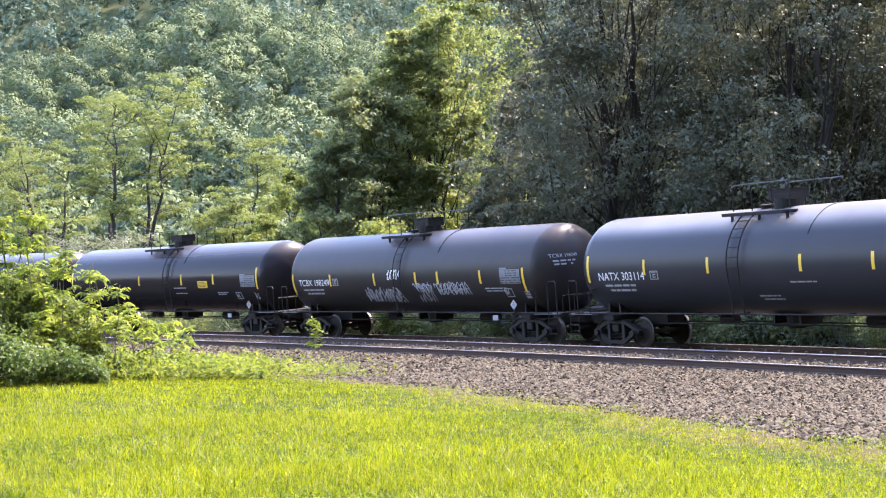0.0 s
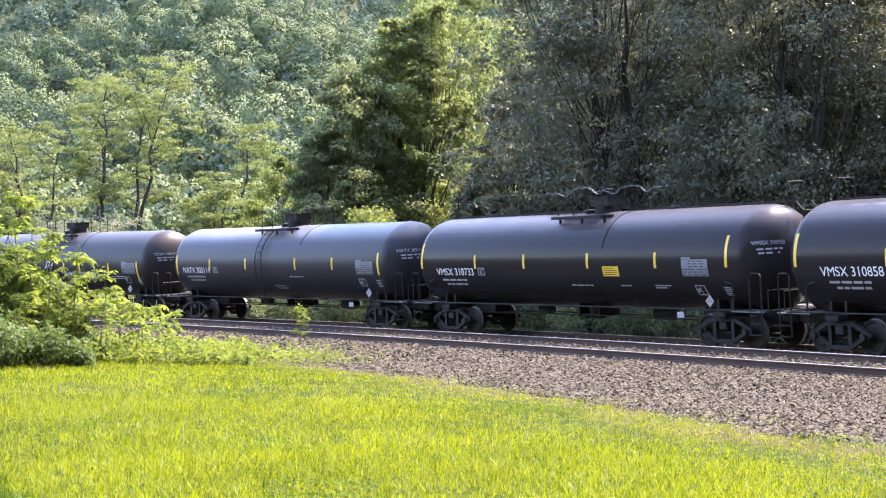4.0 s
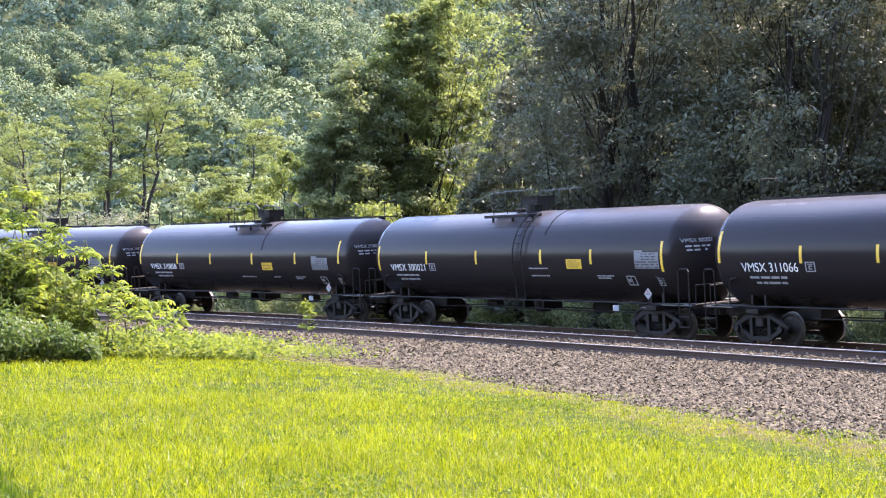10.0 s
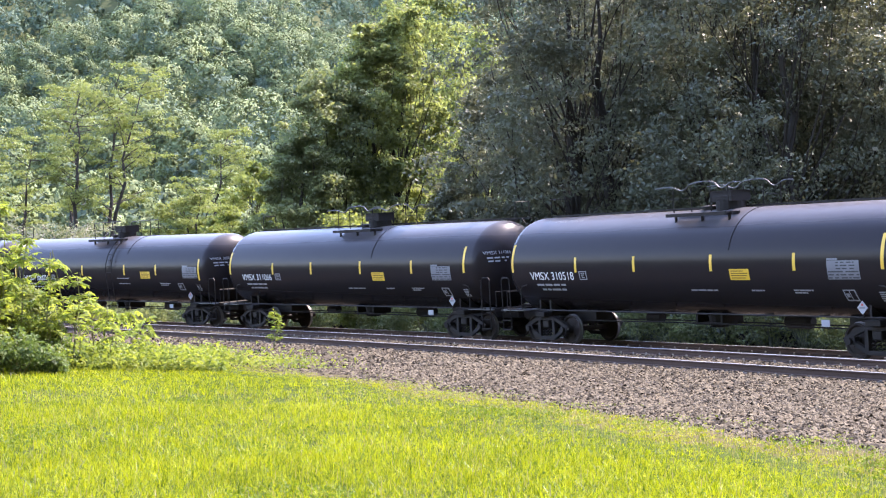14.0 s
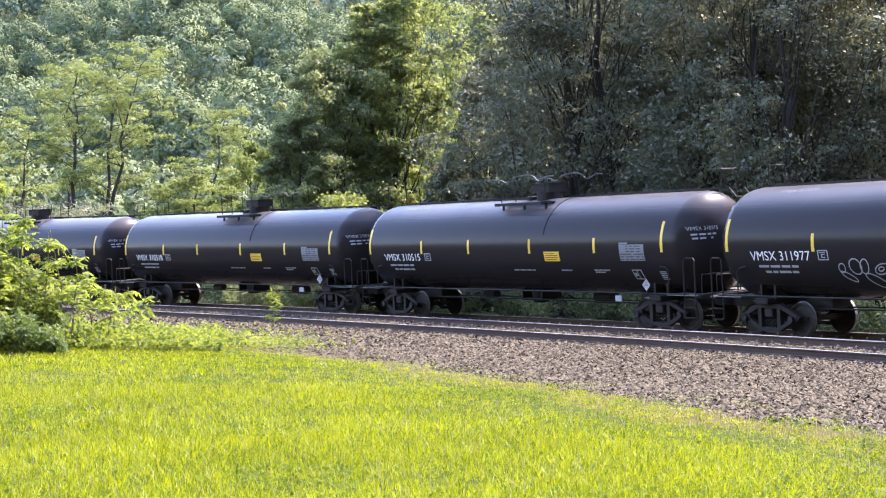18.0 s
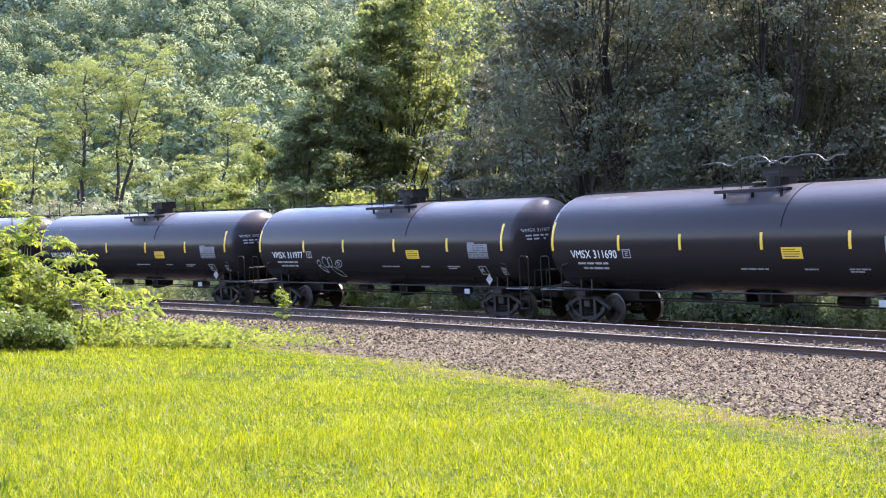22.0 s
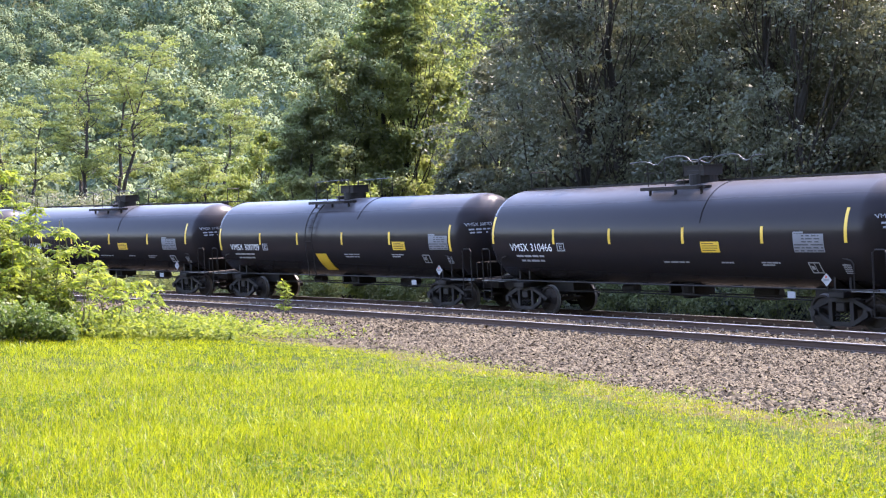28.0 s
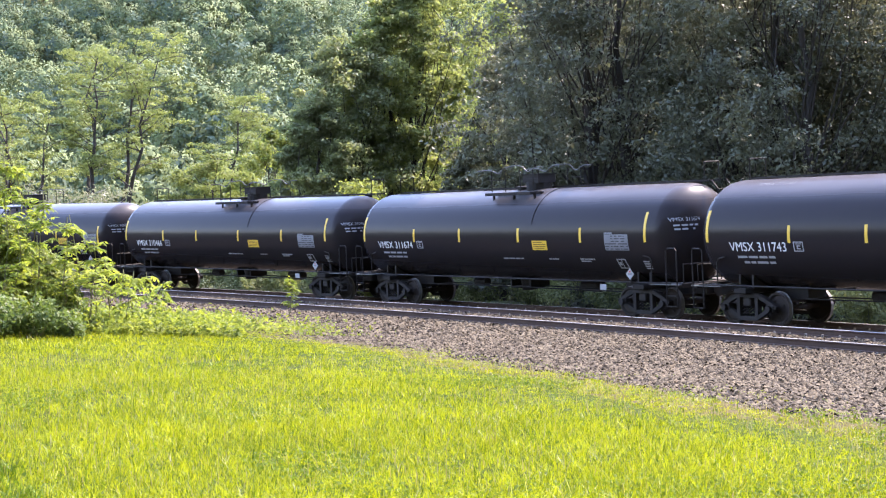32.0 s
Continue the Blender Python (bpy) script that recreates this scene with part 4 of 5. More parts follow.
WORN = dict(SEAM, stripes=(-7.55, -4.78, -1.72, 0.96, 2.31, 4.78, 7.10), small=2.10, tall=(1.78, 2.60), warn=None, data=(5.88, 2.62), text=(-7.10, 2.13), lines=((4.9, 1.2, 1.95), (4.95, 1.2, 1.86)), square=(5.95, 1.62), block=(6.95, 1.55), diamond=(6.55, 1.38))
PLACES = {"board": BOARD, "seam": SEAM, "patched": PATCHED, "grey": GREY, "worn": WORN}


def tank_car(kind):
    paint = {"board": M["black_paint"], "seam": M["black_paint"], "patched": M["black_paint"], "grey": M["grey_paint"], "worn": M["dull_black"]}[kind]
    half = HALF - 0.35 if kind in ("grey", "worn") else HALF
    car = new("tank_car")
    put("tank", shared("tank" + kind, lambda: tank_mesh("tank", paint, half)), car)
    if kind == "board":
        bands = ((2.05, -75, 75),)
    elif kind == "worn":
        bands = ((2.2, -60, 60),)
    else:
        bands = ((1.95, -60, 60),)
    for x, a0, a1 in bands:
        put("top_band", shared("band%g%s" % (x, kind), lambda: ring_band(x, 0.05, R_TANK + 0.018, paint, "top_band", a0, a1)), car)
    markings(car, PLACES[kind])
    if kind == "patched":
        Heap().add(decal(-0.66, 0.02, 1.28, 1.93, 0.03, 6, -0.10)).make("yellow_panel", M["yellow"], car, "slanted yellow patch")
    underframe(car)
    top_fittings(car, {"seam": 0.55, "patched": -1.2, "grey": -0.95, "worn": -0.3}.get(kind, 0.0), kind == "board", paint)
    for x in (-6.8, 6.8):
        truck_parts(car, x)
    return car


KINDS = {"board": "black tank car with yellow stripes and a long top running board", "seam": "black tank car with yellow stripes and a side ladder", "patched": "black tank car with yellow stripes and a slanted yellow patch",
         "grey": "faded dark grey tank car with yellow stripes", "worn": "weathered dull black tank car with pale spray-painted scrawls"}
# slot in the train, kind, readable marks
TRAIN = [(-3, "seam", ""), (-2, "seam", ""), (-1, "seam", ""), (0, "worn", "TCBX 198249"), (1, "grey", "NATX 303114"), (2, "board", "VMSX 310733"), (3, "board", "VMSX 310858"),
         (4, "seam", "VMSX 300021"), (5, "board", "VMSX 311066"), (6, "board", "VMSX 310518"), (7, "board", "VMSX 310515"), (8, "board", "VMSX 311977"), (9, "board", "VMSX 311690"),
         (10, "patched", "VMSX 300709"), (11, "board", "VMSX 310466"), (12, "board", "VMSX 311674"), (13, "board", "VMSX 311743"), (14, "board", "")]
CAR_LENGTH, SPEED, START = 18.1, 6.5738, 4.36


def car_pose(s):
    """A car's pose with both its trucks on the line."""
    a, b = on_line(s - 6.85, FAR_TRACK), on_line(s + 6.85, FAR_TRACK)
    hd = math.atan2(b[1] - a[1], b[0] - a[0])
    return Matrix.Translation(((a[0] + b[0]) / 2, (a[1] + b[1]) / 2, CANT / 2)) @ Matrix.Rotation(hd, 4, "Z") @ Matrix.Rotation(LEAN, 4, "X")


def scrawl(car, u, z, w, hgt, seed, mat, n=5):
    """Spray-paint loops that cannot be read, as bent ribbons on the shell."""
    rng = random.Random(seed)
    h = Heap()
    for k in range(n):
        x = u + w * (k + 0.2) / n
        pts, p = [], [x, z + rng.uniform(0, 0.3) * hgt]
        ph = rng.uniform(0, 6)
        for i in range(10):
            t = i / 9
            pts.append((x + w / n * (1.1 * t + 0.3 * math.sin(6.3 * t * 1.6 + ph) + rng.uniform(-0.12, 0.12)), z + hgt * (0.5 + 0.5 * math.sin(9 * t + ph * 1.7)) * rng.uniform(0.75, 1.0)))
        ribbon(h, pts, 0.018)
    return tagged(h.make("spray_paint", mat, car, "pale spray-painted scrawl"), kind="stuff")


def ribbon(h, pts, w=0.016):
    for (xa, za), (xb, zb) in zip(pts[:-1], pts[1:]):
        dx, dz = xb - xa, zb - za
        l = math.hypot(dx, dz) or 1
        nx, nz = -dz / l * w, dx / l * w
        h.add(([wrap(xa - nx, za - nz, 0.008), wrap(xb - nx, zb - nz, 0.008), wrap(xb + nx, zb + nz, 0.008), wrap(xa + nx, za + nz, 0.008)], [(0, 1, 2, 3)]))


def petals(car):
    """A loose chalk-like flower of four looped strokes."""
    h = Heap()
    for cx, cz, rx, rz, tilt in ((-3.28, 1.90, 0.20, 0.20, 0.2), (-2.98, 1.90, 0.13, 0.20, -0.4), (-2.42, 1.84, 0.26, 0.12, 0.3), (-2.75, 1.53, 0.34, 0.13, -0.5), (-3.75, 1.86, 0.13, 0.10, 0.9), (-3.62, 1.64, 0.24, 0.08, -0.5), (-2.45, 1.84, 0.10, 0.05, 0.3)):
        pts = []
        for i in range(19):
            a = i / 18 * 6.28 + 0.3
            x, z = rx * math.cos(a), rz * math.sin(a)
            pts.append((cx + x * math.cos(tilt) - z * math.sin(tilt), cz + x * math.sin(tilt) + z * math.cos(tilt)))
        ribbon(h, pts)
    tagged(h.make("spray_paint", M["pale_mark"], car, "pale spray-painted flower outline"), kind="stuff")


CARS, FIRST = [], {}
for slot, kind, marks in TRAIN:
    if kind in FIRST:
        car = copy_thing(FIRST[kind], Matrix.Identity(4))
    else:
        car = tank_car(kind)
        FIRST[kind] = car
    tagged(car, KINDS[kind], "tank car", "tank cars of the train")
    CARS.append((slot, car, kind, marks))
for slot, car, kind, marks in CARS:
    if marks:
        u0, z0 = PLACES[kind]["text"]
        side_text(car, marks, u0, z0, 0.35, M["white_mark"], 2.22)
        if kind in ("board", "seam", "patched"):
            side_text(car, marks, -6.6, 3.80, 0.10, M["panel_grey"], 1.4, "top_lettering")
        end_text(car, marks, -1.28, 2.88, 0.16, M["pale_mark"], 0.88)
        h = Heap()
        for k, (y0, l) in enumerate(((-1.20, 0.16), (-0.99, 0.18), (-0.76, 0.11), (-0.60, 0.11), (-1.18, 0.15), (-0.98, 0.17), (-0.66, 0.07))):
            z = 2.74 if k < 4 else 2.63
            q = [(head_place(y, zz, 1), y, zz) for y, zz in ((y0, z), (y0 + l, z), (y0 + l, z + 0.05), (y0, z + 0.05))]
            h.add((q, [(0, 1, 2, 3)]))
        h.make("end_small_print", M["pale_mark"], car)
    if kind == "worn":
        scrawl(car, -2.6, 1.47, 1.15, 0.60, 4, M["graffiti"], 4)
        scrawl(car, -1.35, 1.45, 1.15, 0.62, 41, M["graffiti"], 4)
        scrawl(car, -2.5, 1.60, 2.2, 0.30, 44, M["pale_mark"], 7)
        scrawl(car, -0.9, 2.30, 0.8, 0.42, 15, M["white_mark"], 3)
        scrawl(car, 0.85, 1.45, 0.95, 0.75, 9, M["pale_mark"], 4)
        scrawl(car, 0.75, 1.85, 0.9, 0.32, 43, M["graffiti"], 3)
        scrawl(car, 2.05, 1.72, 1.0, 0.48, 12, M["graffiti"], 4)
        scrawl(car, 2.95, 1.72, 1.0, 0.48, 47, M["graffiti"], 4)
        scrawl(car, 2.1, 1.78, 1.7, 0.2, 48, M["pale_mark"], 5)
    if slot == 8:
        petals(car)


# ---- plants ----
RNG = np.random.default_rng(7)


def unit(v):
    return v / np.maximum(np.linalg.norm(v, axis=-1, keepdims=True), 1e-9)


def leaves(c, n, size, rng, aspect=0.55, sides=4):
    """Corner points of pointed leaves at places c, facing about n."""
    n = unit(n)
    t = unit(np.cross(n, rng.normal(size=c.shape)))
    b = np.cross(n, t)
    L = (size * 0.5)[:, None]
    droop = n * (L * 0.35)
    if sides == 3:
        return np.stack([c - t * L * 0.8, c + t * L + b * L * aspect - droop, c + t * L * 0.3 - b * L * aspect * 1.5], 1).reshape(-1, 3)
    return np.stack([c - t * L, c + b * L * aspect + droop * 0.5, c + t * L - droop, c - b * L * aspect + droop * 0.5], 1).reshape(-1, 3)


def sprays(cs, rs, n, rng):
    """Breaks rounded clumps up into smaller, flatter sprays on their outer parts."""
    idx = np.repeat(np.arange(len(cs)), n)
    d = unit(rng.normal(size=(len(idx), 3)) + np.array([0, 0, 0.15]))
    c = cs[idx] + d * (rs[idx] * (0.35 + 0.65 * rng.random(len(idx))))[:, None] * np.array([1, 1, 0.9])
    return c, rs[idx] * (0.28 + 0.34 * rng.random(len(idx)))


def lobe_leaves(centres, radii, per, size, rng, flat=1.0, inner=0.55, up=0.35, mess=0.65, sides=4):
    """Leaves over the outer parts of many rounded clumps."""
    k = len(centres)
    idx = np.repeat(np.arange(k), per)
    d = unit(rng.normal(size=(len(idx), 3)))
    rr = radii[idx] * (inner + (1.06 - inner) * rng.random(len(idx)) ** 0.6)
    c = centres[idx] + d * rr[:, None] * np.array([1, 1, flat])
    n = d * 0.9 + rng.normal(size=d.shape) * mess + np.array([0, 0, up])
    return leaves(c, n, size * (0.6 + 0.8 * rng.random(len(idx))), rng, 0.55, sides)


def limb_heap(h, start, end, r0, r1, rng, bend=0.12, n=6, sides=6):
    a, b = np.array(start, float), np.array(end, float)
    l = np.linalg.norm(b - a)
    off = rng.normal(size=3) * l * bend
    pts, rad = [], []
    for k in range(n + 1):
        t = k / n
        pts.append(tuple(a + (b - a) * t + off * math.sin(math.pi * t) + rng.normal(size=3) * l * 0.012))
        rad.append(r0 + (r1 - r0) * t)
    h.bar(pts, rad, sides)
    return pts


def broadleaf(seed, H, R, base, mat, n_lobes=26, per=170, size=0.24, lobe=0.34, core=0.0, top=0.5, skew=0.0, sides=4):
    """A broad-leaved tree: trunk and limbs in one mesh, crown in another."""
    rng = np.random.default_rng(seed)
    root = new("tree")
    h = Heap()
    trunk = limb_heap(h, (0, 0, -0.6), (rng.normal() * 0.4, rng.normal() * 0.4, H * 0.72), 0.018 * H + 0.03, 0.04, rng, 0.03, 9, 8)
    cs, rs = [], []
    for i in range(n_lobes):
        f = (i + rng.random()) / n_lobes
        z = base + (H - base) * f
        prof = math.sin(math.pi * min(max(0.12 + 0.86 * f, 0), 1) ** (0.62 + top * 0.5)) ** 0.6
        a = i * 2.39996 + rng.normal() * 0.4
        rad = R * prof * (0.55 + 0.35 * rng.random())
        if i >= n_lobes - 2:
            rad *= 0.3
        c = np.array([rad * math.cos(a) + skew * f, rad * math.sin(a), z - 0.2 * R * rng.random()])
        cs.append(c)
        rs.append(R * lobe * (0.75 + 0.5 * rng.random()))
        k = min(int(f * 8) + 1, 8)
        p = trunk[max(1, k - 2)]
        limb_heap(h, p, tuple(c), 0.05 * (1.2 - f) + 0.015, 0.012, rng, 0.08, 4, 5)
    cs, rs = np.array(cs), np.array(rs)
    h.make("trunk", M["bark"], root, "dark bark trunk and limbs")
    sc, sr = sprays(cs, rs, 8, rng)
    v = [lobe_leaves(sc, sr, per // 8, size, rng, 0.5, 0.15, 0.5, 0.7, sides)]
    if core:
        put("inner_foliage", poly_mesh("inner_foliage", lobe_leaves(cs, rs * core, 230, size * 0.9, rng, 0.9, 0.25, 0.3, 0.8, 3), 3, mat), root)
    put("crown", poly_mesh("crown", np.concatenate(v), sides, mat), root)
    return root


def locust(seed, H, R, mat, stems=3, per=60, size=0.13, n_twigs=34, low=0.38, spread=1.0, bark="locust_bark"):
    """An airy locust: several leaning dark stems and flat, layered sprays of small leaves."""
    rng = np.random.default_rng(seed)
    root = new("locust_tree")
    h = Heap()
    cs, rs = [], []
    for s in range(stems):
        a = 2 * math.pi * s / stems + rng.random()
        tilt = (0.07 + 0.16 * rng.random()) * spread if stems > 1 else 0.04
        top = np.array([math.cos(a) * tilt * H, math.sin(a) * tilt * H, H * (0.80 + 0.14 * rng.random())])
        main = limb_heap(h, (math.cos(a) * 0.25, math.sin(a) * 0.25, -0.5), tuple(top), 0.017 * H / math.sqrt(stems) + 0.08, 0.02, rng, 0.03, 10, 7)
        for j in range(6):
            cs.append(np.array(main[10 - j // 3]) + rng.normal(size=3) * np.array([0.7, 0.7, 0.3]))
            rs.append(0.5 + 0.4 * rng.random())
        for i in range(n_twigs // stems):
            f = low + (1 - low) * (i + rng.random()) / (n_twigs // stems)
            k = min(int(f * 10), 9)
            p = np.array(main[k]) + (np.array(main[k + 1]) - np.array(main[k])) * (f * 10 - k)
            b = a + rng.normal() * 1.5
            g = (f - low) / (1 - low)
            reach = R * (0.30 + 0.45 * rng.random()) * (0.55 + 0.45 * math.sin(math.pi * (0.15 + 0.75 * g)))
            e = p + np.array([math.cos(b) * reach, math.sin(b) * reach, reach * (0.25 + 0.45 * rng.random())])
            arm = limb_heap(h, tuple(p), tuple(e), 0.045 * (1.2 - f) + 0.018, 0.012, rng, 0.10, 4, 5)
            for j in range(5):
                t = 0.5 + 0.14 * j
                q = p + (e - p) * t + rng.normal(size=3) * np.array([0.55, 0.55, 0.14])
                cs.append(q)
                rs.append((0.42 + 0.5 * rng.random()) * (1.15 - 0.3 * t))
    cs, rs = np.array(cs), np.array(rs)
    h.make("trunk", M[bark], root, "slender leaning stems")
    put("crown", poly_mesh("crown", lobe_leaves(cs, rs, per, size, rng, 0.32, 0.1, 0.8), 4, mat), root)
    return root


def shrub(seed, H, R, mat, n=9, per=130, size=0.11, name="shrub"):
    rng = np.random.default_rng(seed)
    root = new(name)
    h = Heap()
    cs, rs = [], []
    for i in range(n):
        a = rng.random() * 2 * math.pi
        r = R * math.sqrt(rng.random()) * 0.8
        z = H * (0.25 + 0.6 * rng.random()) * (1 - 0.4 * (r / R) ** 2)
        c = (math.cos(a) * r, math.sin(a) * r, z)
        cs.append(c)
        rs.append(R * (0.28 + 0.2 * rng.random()))
        limb_heap(h, (c[0] * 0.2, c[1] * 0.2, -0.1), c, 0.02, 0.006, rng, 0.1, 4, 4)
    h.make("stem", M["stem"], root)
    put("foliage", poly_mesh("foliage", lobe_leaves(np.array(cs), np.array(rs), per, size, rng, 0.9, 0.3), 4, mat), root)
    return root


def frond(p, a, length, rng, droop=0.7, leaflet=0.11, pairs=8):
    """A feathered leaf: leaflets in pairs along an arching stalk. Returns corner points and the stalk."""
    out = np.array([math.cos(a), math.sin(a), 0.0])
    side = np.array([-math.sin(a), math.cos(a), 0.0])
    rise = 0.35 + 0.75 * rng.random()
    pts = []
    for k in range(pairs + 2):
        t = k / (pairs + 1)
        pts.append(p + out * length * t * 0.78 + np.array([0, 0, length * (rise * t - droop * t * t)]))
    q = []
    for k in range(1, pairs + 2):
        d = unit(pts[k] - pts[k - 1])
        ll = leaflet * (0.75 + 0.6 * math.sin(math.pi * k / (pairs + 2)))
        ways = (side, -side) if k <= pairs else (d,)
        for w in ways:
            tip = unit(w + d * 0.45 + np.array([0, 0, -0.45 + 0.25 * rng.normal()]))
            wide = unit(np.cross(tip, np.array([0, 0, 1.0]) + rng.normal(size=3) * 0.35)) * ll * 0.15
            c = pts[k]
            q += [c, c + tip * ll * 0.45 + wide, c + tip * ll, c + tip * ll * 0.45 - wide]
    return q, pts


def sumac(seed, H, n_fronds=26, length=0.55, lean=0.1, leaflet=0.12, low=0.45, mat=None, droop=0.5):
    """A young feather-leaved sapling: bare slim stem with a plume of fronds."""
    rng = np.random.default_rng(seed)
    root = new("sumac_sapling")
    h, g = Heap(), Heap()
    a = rng.random() * 6.28
    top = (math.cos(a) * lean * H, math.sin(a) * lean * H, H * 0.93)
    stem = limb_heap(h, (0, 0, -0.1), top, 0.022, 0.009, rng, 0.04, 8, 6)
    q = []
    for i in range(n_fronds):
        f = low + (1 - low) * ((i + rng.random()) / n_fronds) ** 0.7
        p = np.array(stem[min(int(f * 8), 8)]) + np.array([0, 0, 0.05 * rng.random()])
        ang = i * 2.4 + rng.normal() * 0.3
        ln = length * (0.7 + 0.5 * rng.random()) * (1.1 - 0.45 * max(0, f - 0.7) / 0.3)
        qq, pts = frond(p, ang, ln, rng, droop + 0.5 * rng.random(), leaflet, pairs=7)
        q += qq
        g.bar([tuple(x) for x in pts[::3]], 0.005, 3)
    h.make("stem", M["stem"], root)
    tagged(g.make("leaf_stalk", M["stem"], root), kind="stuff")
    put("foliage", poly_mesh("foliage", np.array(q), 4, mat or M["leaf_sumac"]), root)
    return root


def stand(ob, x, y, z=None, turn=0.0, scale=1.0):
    ob.matrix_basis = Matrix.Translation((x, y, ground_z(x, y) - 0.05 if z is None else z)) @ Matrix.Rotation(turn, 4, "Z") @ Matrix.Scale(scale, 4)
    return ob


def sight(px, d):
    """Plan place at bearing px (tangent to the right of straight ahead) and distance d ahead."""
    return px * d, d


# -- the lit trees beyond the train --
def place_tree(ob, bearing, d, label, cat="tree", group="trees beyond the train", turn=0.0, z=None):
    x, y = sight(bearing, d)
    stand(ob, x, y, z, turn)
    return tagged(ob, label, cat, group)


place_tree(locust(3, 18.2, 5.2, M["leaf_locust"], 4, 62, 0.16, 60, 0.44, 1.0), -0.196, 112, "tall airy locust tree with several dark leaning stems", turn=0.6)
place_tree(locust(5, 14.6, 4.4, M["leaf_locust"], 3, 66, 0.16, 40, 0.44), -0.256, 116, "airy locust tree with forked dark stems")
place_tree(locust(8, 14.6, 3.4, M["leaf_locust"], 1, 60, 0.16, 30, 0.50), -0.123, 122, "single-stemmed airy locust tree")
place_tree(locust(11, 12.5, 4.0, M["leaf_locust"], 2, 55, 0.16, 34, 0.4), -0.305, 110, "airy locust tree at the wood's edge")
place_tree(locust(14, 8.4, 3.4, M["leaf_locust"], 3, 90, 0.17, 36, 0.15), -0.133, 106, "low spreading yellow-green locust")
place_tree(broadleaf(21, 10.0, 2.5, 1.0, M["leaf_bright"], 24, 300, 0.19, core=0.5), -0.098, 100, "bright green young tree in the sun")
place_tree(broadleaf(22, 7.0, 2.4, 0.4, M["leaf_bright"], 20, 300, 0.18, core=0.5), -0.115, 95, "low bright green leafy tree")
place_tree(broadleaf(23, 13.4, 2.2, 3.5, M["leaf_bright"], 18, 260, 0.2), -0.083, 126, "slim light green tree behind the wood's edge")
place_tree(broadleaf(33, 10.6, 2.7, 0.3, M["leaf_mid"], 36, 640, 0.19, core=0.8), -0.071, 85, "dark green vine-draped tree at the wood's corner")
place_tree(broadleaf(24, 13.6, 3.3, 0.4, M["leaf_mid"], 44, 680, 0.2, core=0.8), -0.053, 87, "broad dark green tree with a dense rounded crown")
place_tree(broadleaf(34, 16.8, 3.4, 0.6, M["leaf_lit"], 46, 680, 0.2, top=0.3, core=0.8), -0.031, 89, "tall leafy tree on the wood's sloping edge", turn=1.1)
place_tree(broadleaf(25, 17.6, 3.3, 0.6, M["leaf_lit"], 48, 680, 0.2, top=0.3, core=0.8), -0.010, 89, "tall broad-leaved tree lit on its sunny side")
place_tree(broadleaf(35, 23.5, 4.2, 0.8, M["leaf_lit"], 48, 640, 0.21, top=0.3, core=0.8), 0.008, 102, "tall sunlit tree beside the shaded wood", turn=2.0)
place_tree(broadleaf(26, 5.6, 2.6, 0.3, M["leaf_bright"], 24, 300, 0.16, core=0.5), -0.045, 78, "small bright leafy tree at the wood's foot")
place_tree(broadleaf(27, 4.6, 2.3, 0.3, M["leaf_bright"], 22, 300, 0.16, core=0.5), -0.022, 74, "small bright leafy tree at the wood's foot")
# two trees in the shade-coloured leaf darken the wood's lower left
place_tree(broadleaf(36, 7.5, 2.0, 0.3, M["leaf_dark"], 30, 520, 0.16, core=0.8), 0.022, 80, "dense tree with shade-darkened leaves at the wood's foot")
place_tree(broadleaf(37, 13.0, 2.3, 0.3, M["leaf_dark"], 38, 560, 0.16, core=0.8), 0.046, 80, "dense tree with shade-darkened leaves at the wood's edge")
place_tree(broadleaf(28, 23.0, 5.0, 4.0, M["leaf_lit"], 34, 330, 0.3, top=0.2, core=0.5), 0.040, 132, "tall tree whose lit top shows over the wood")

for k, (b, d, H) in enumerate(((-0.222, 104, 6.6), (-0.212, 101, 5.6), (-0.231, 106, 6.0), (-0.186, 100, 4.6))):
    place_tree(locust(170 + k, H, 3.2, M["leaf_pale"], 4, 11, 0.16, 40, 0.2, 1.6, "dead_wood"), b, d, "half-bare grey shrub with pale sparse leaves", "shrub", "pale shrubs beyond the train", k * 1.3)
for k, (b, d, H, R) in enumerate(((-0.27, 97, 4.5, 3.0), (-0.247, 95, 4.2, 2.8), (-0.20, 96, 3.6, 2.6), (-0.165, 96, 4.4, 2.6), (-0.148, 97, 4.8, 2.5), (-0.178, 99, 4.2, 2.4), (-0.08, 84, 3.8, 2.2))):
    place_tree(shrub(180 + k, H, R, M["leaf_bright"] if k % 2 else M["leaf_mid"], 16, 260, 0.2), b, d, "rounded green shrub in the sun beyond the train", "shrub", "shrubs beyond the train")

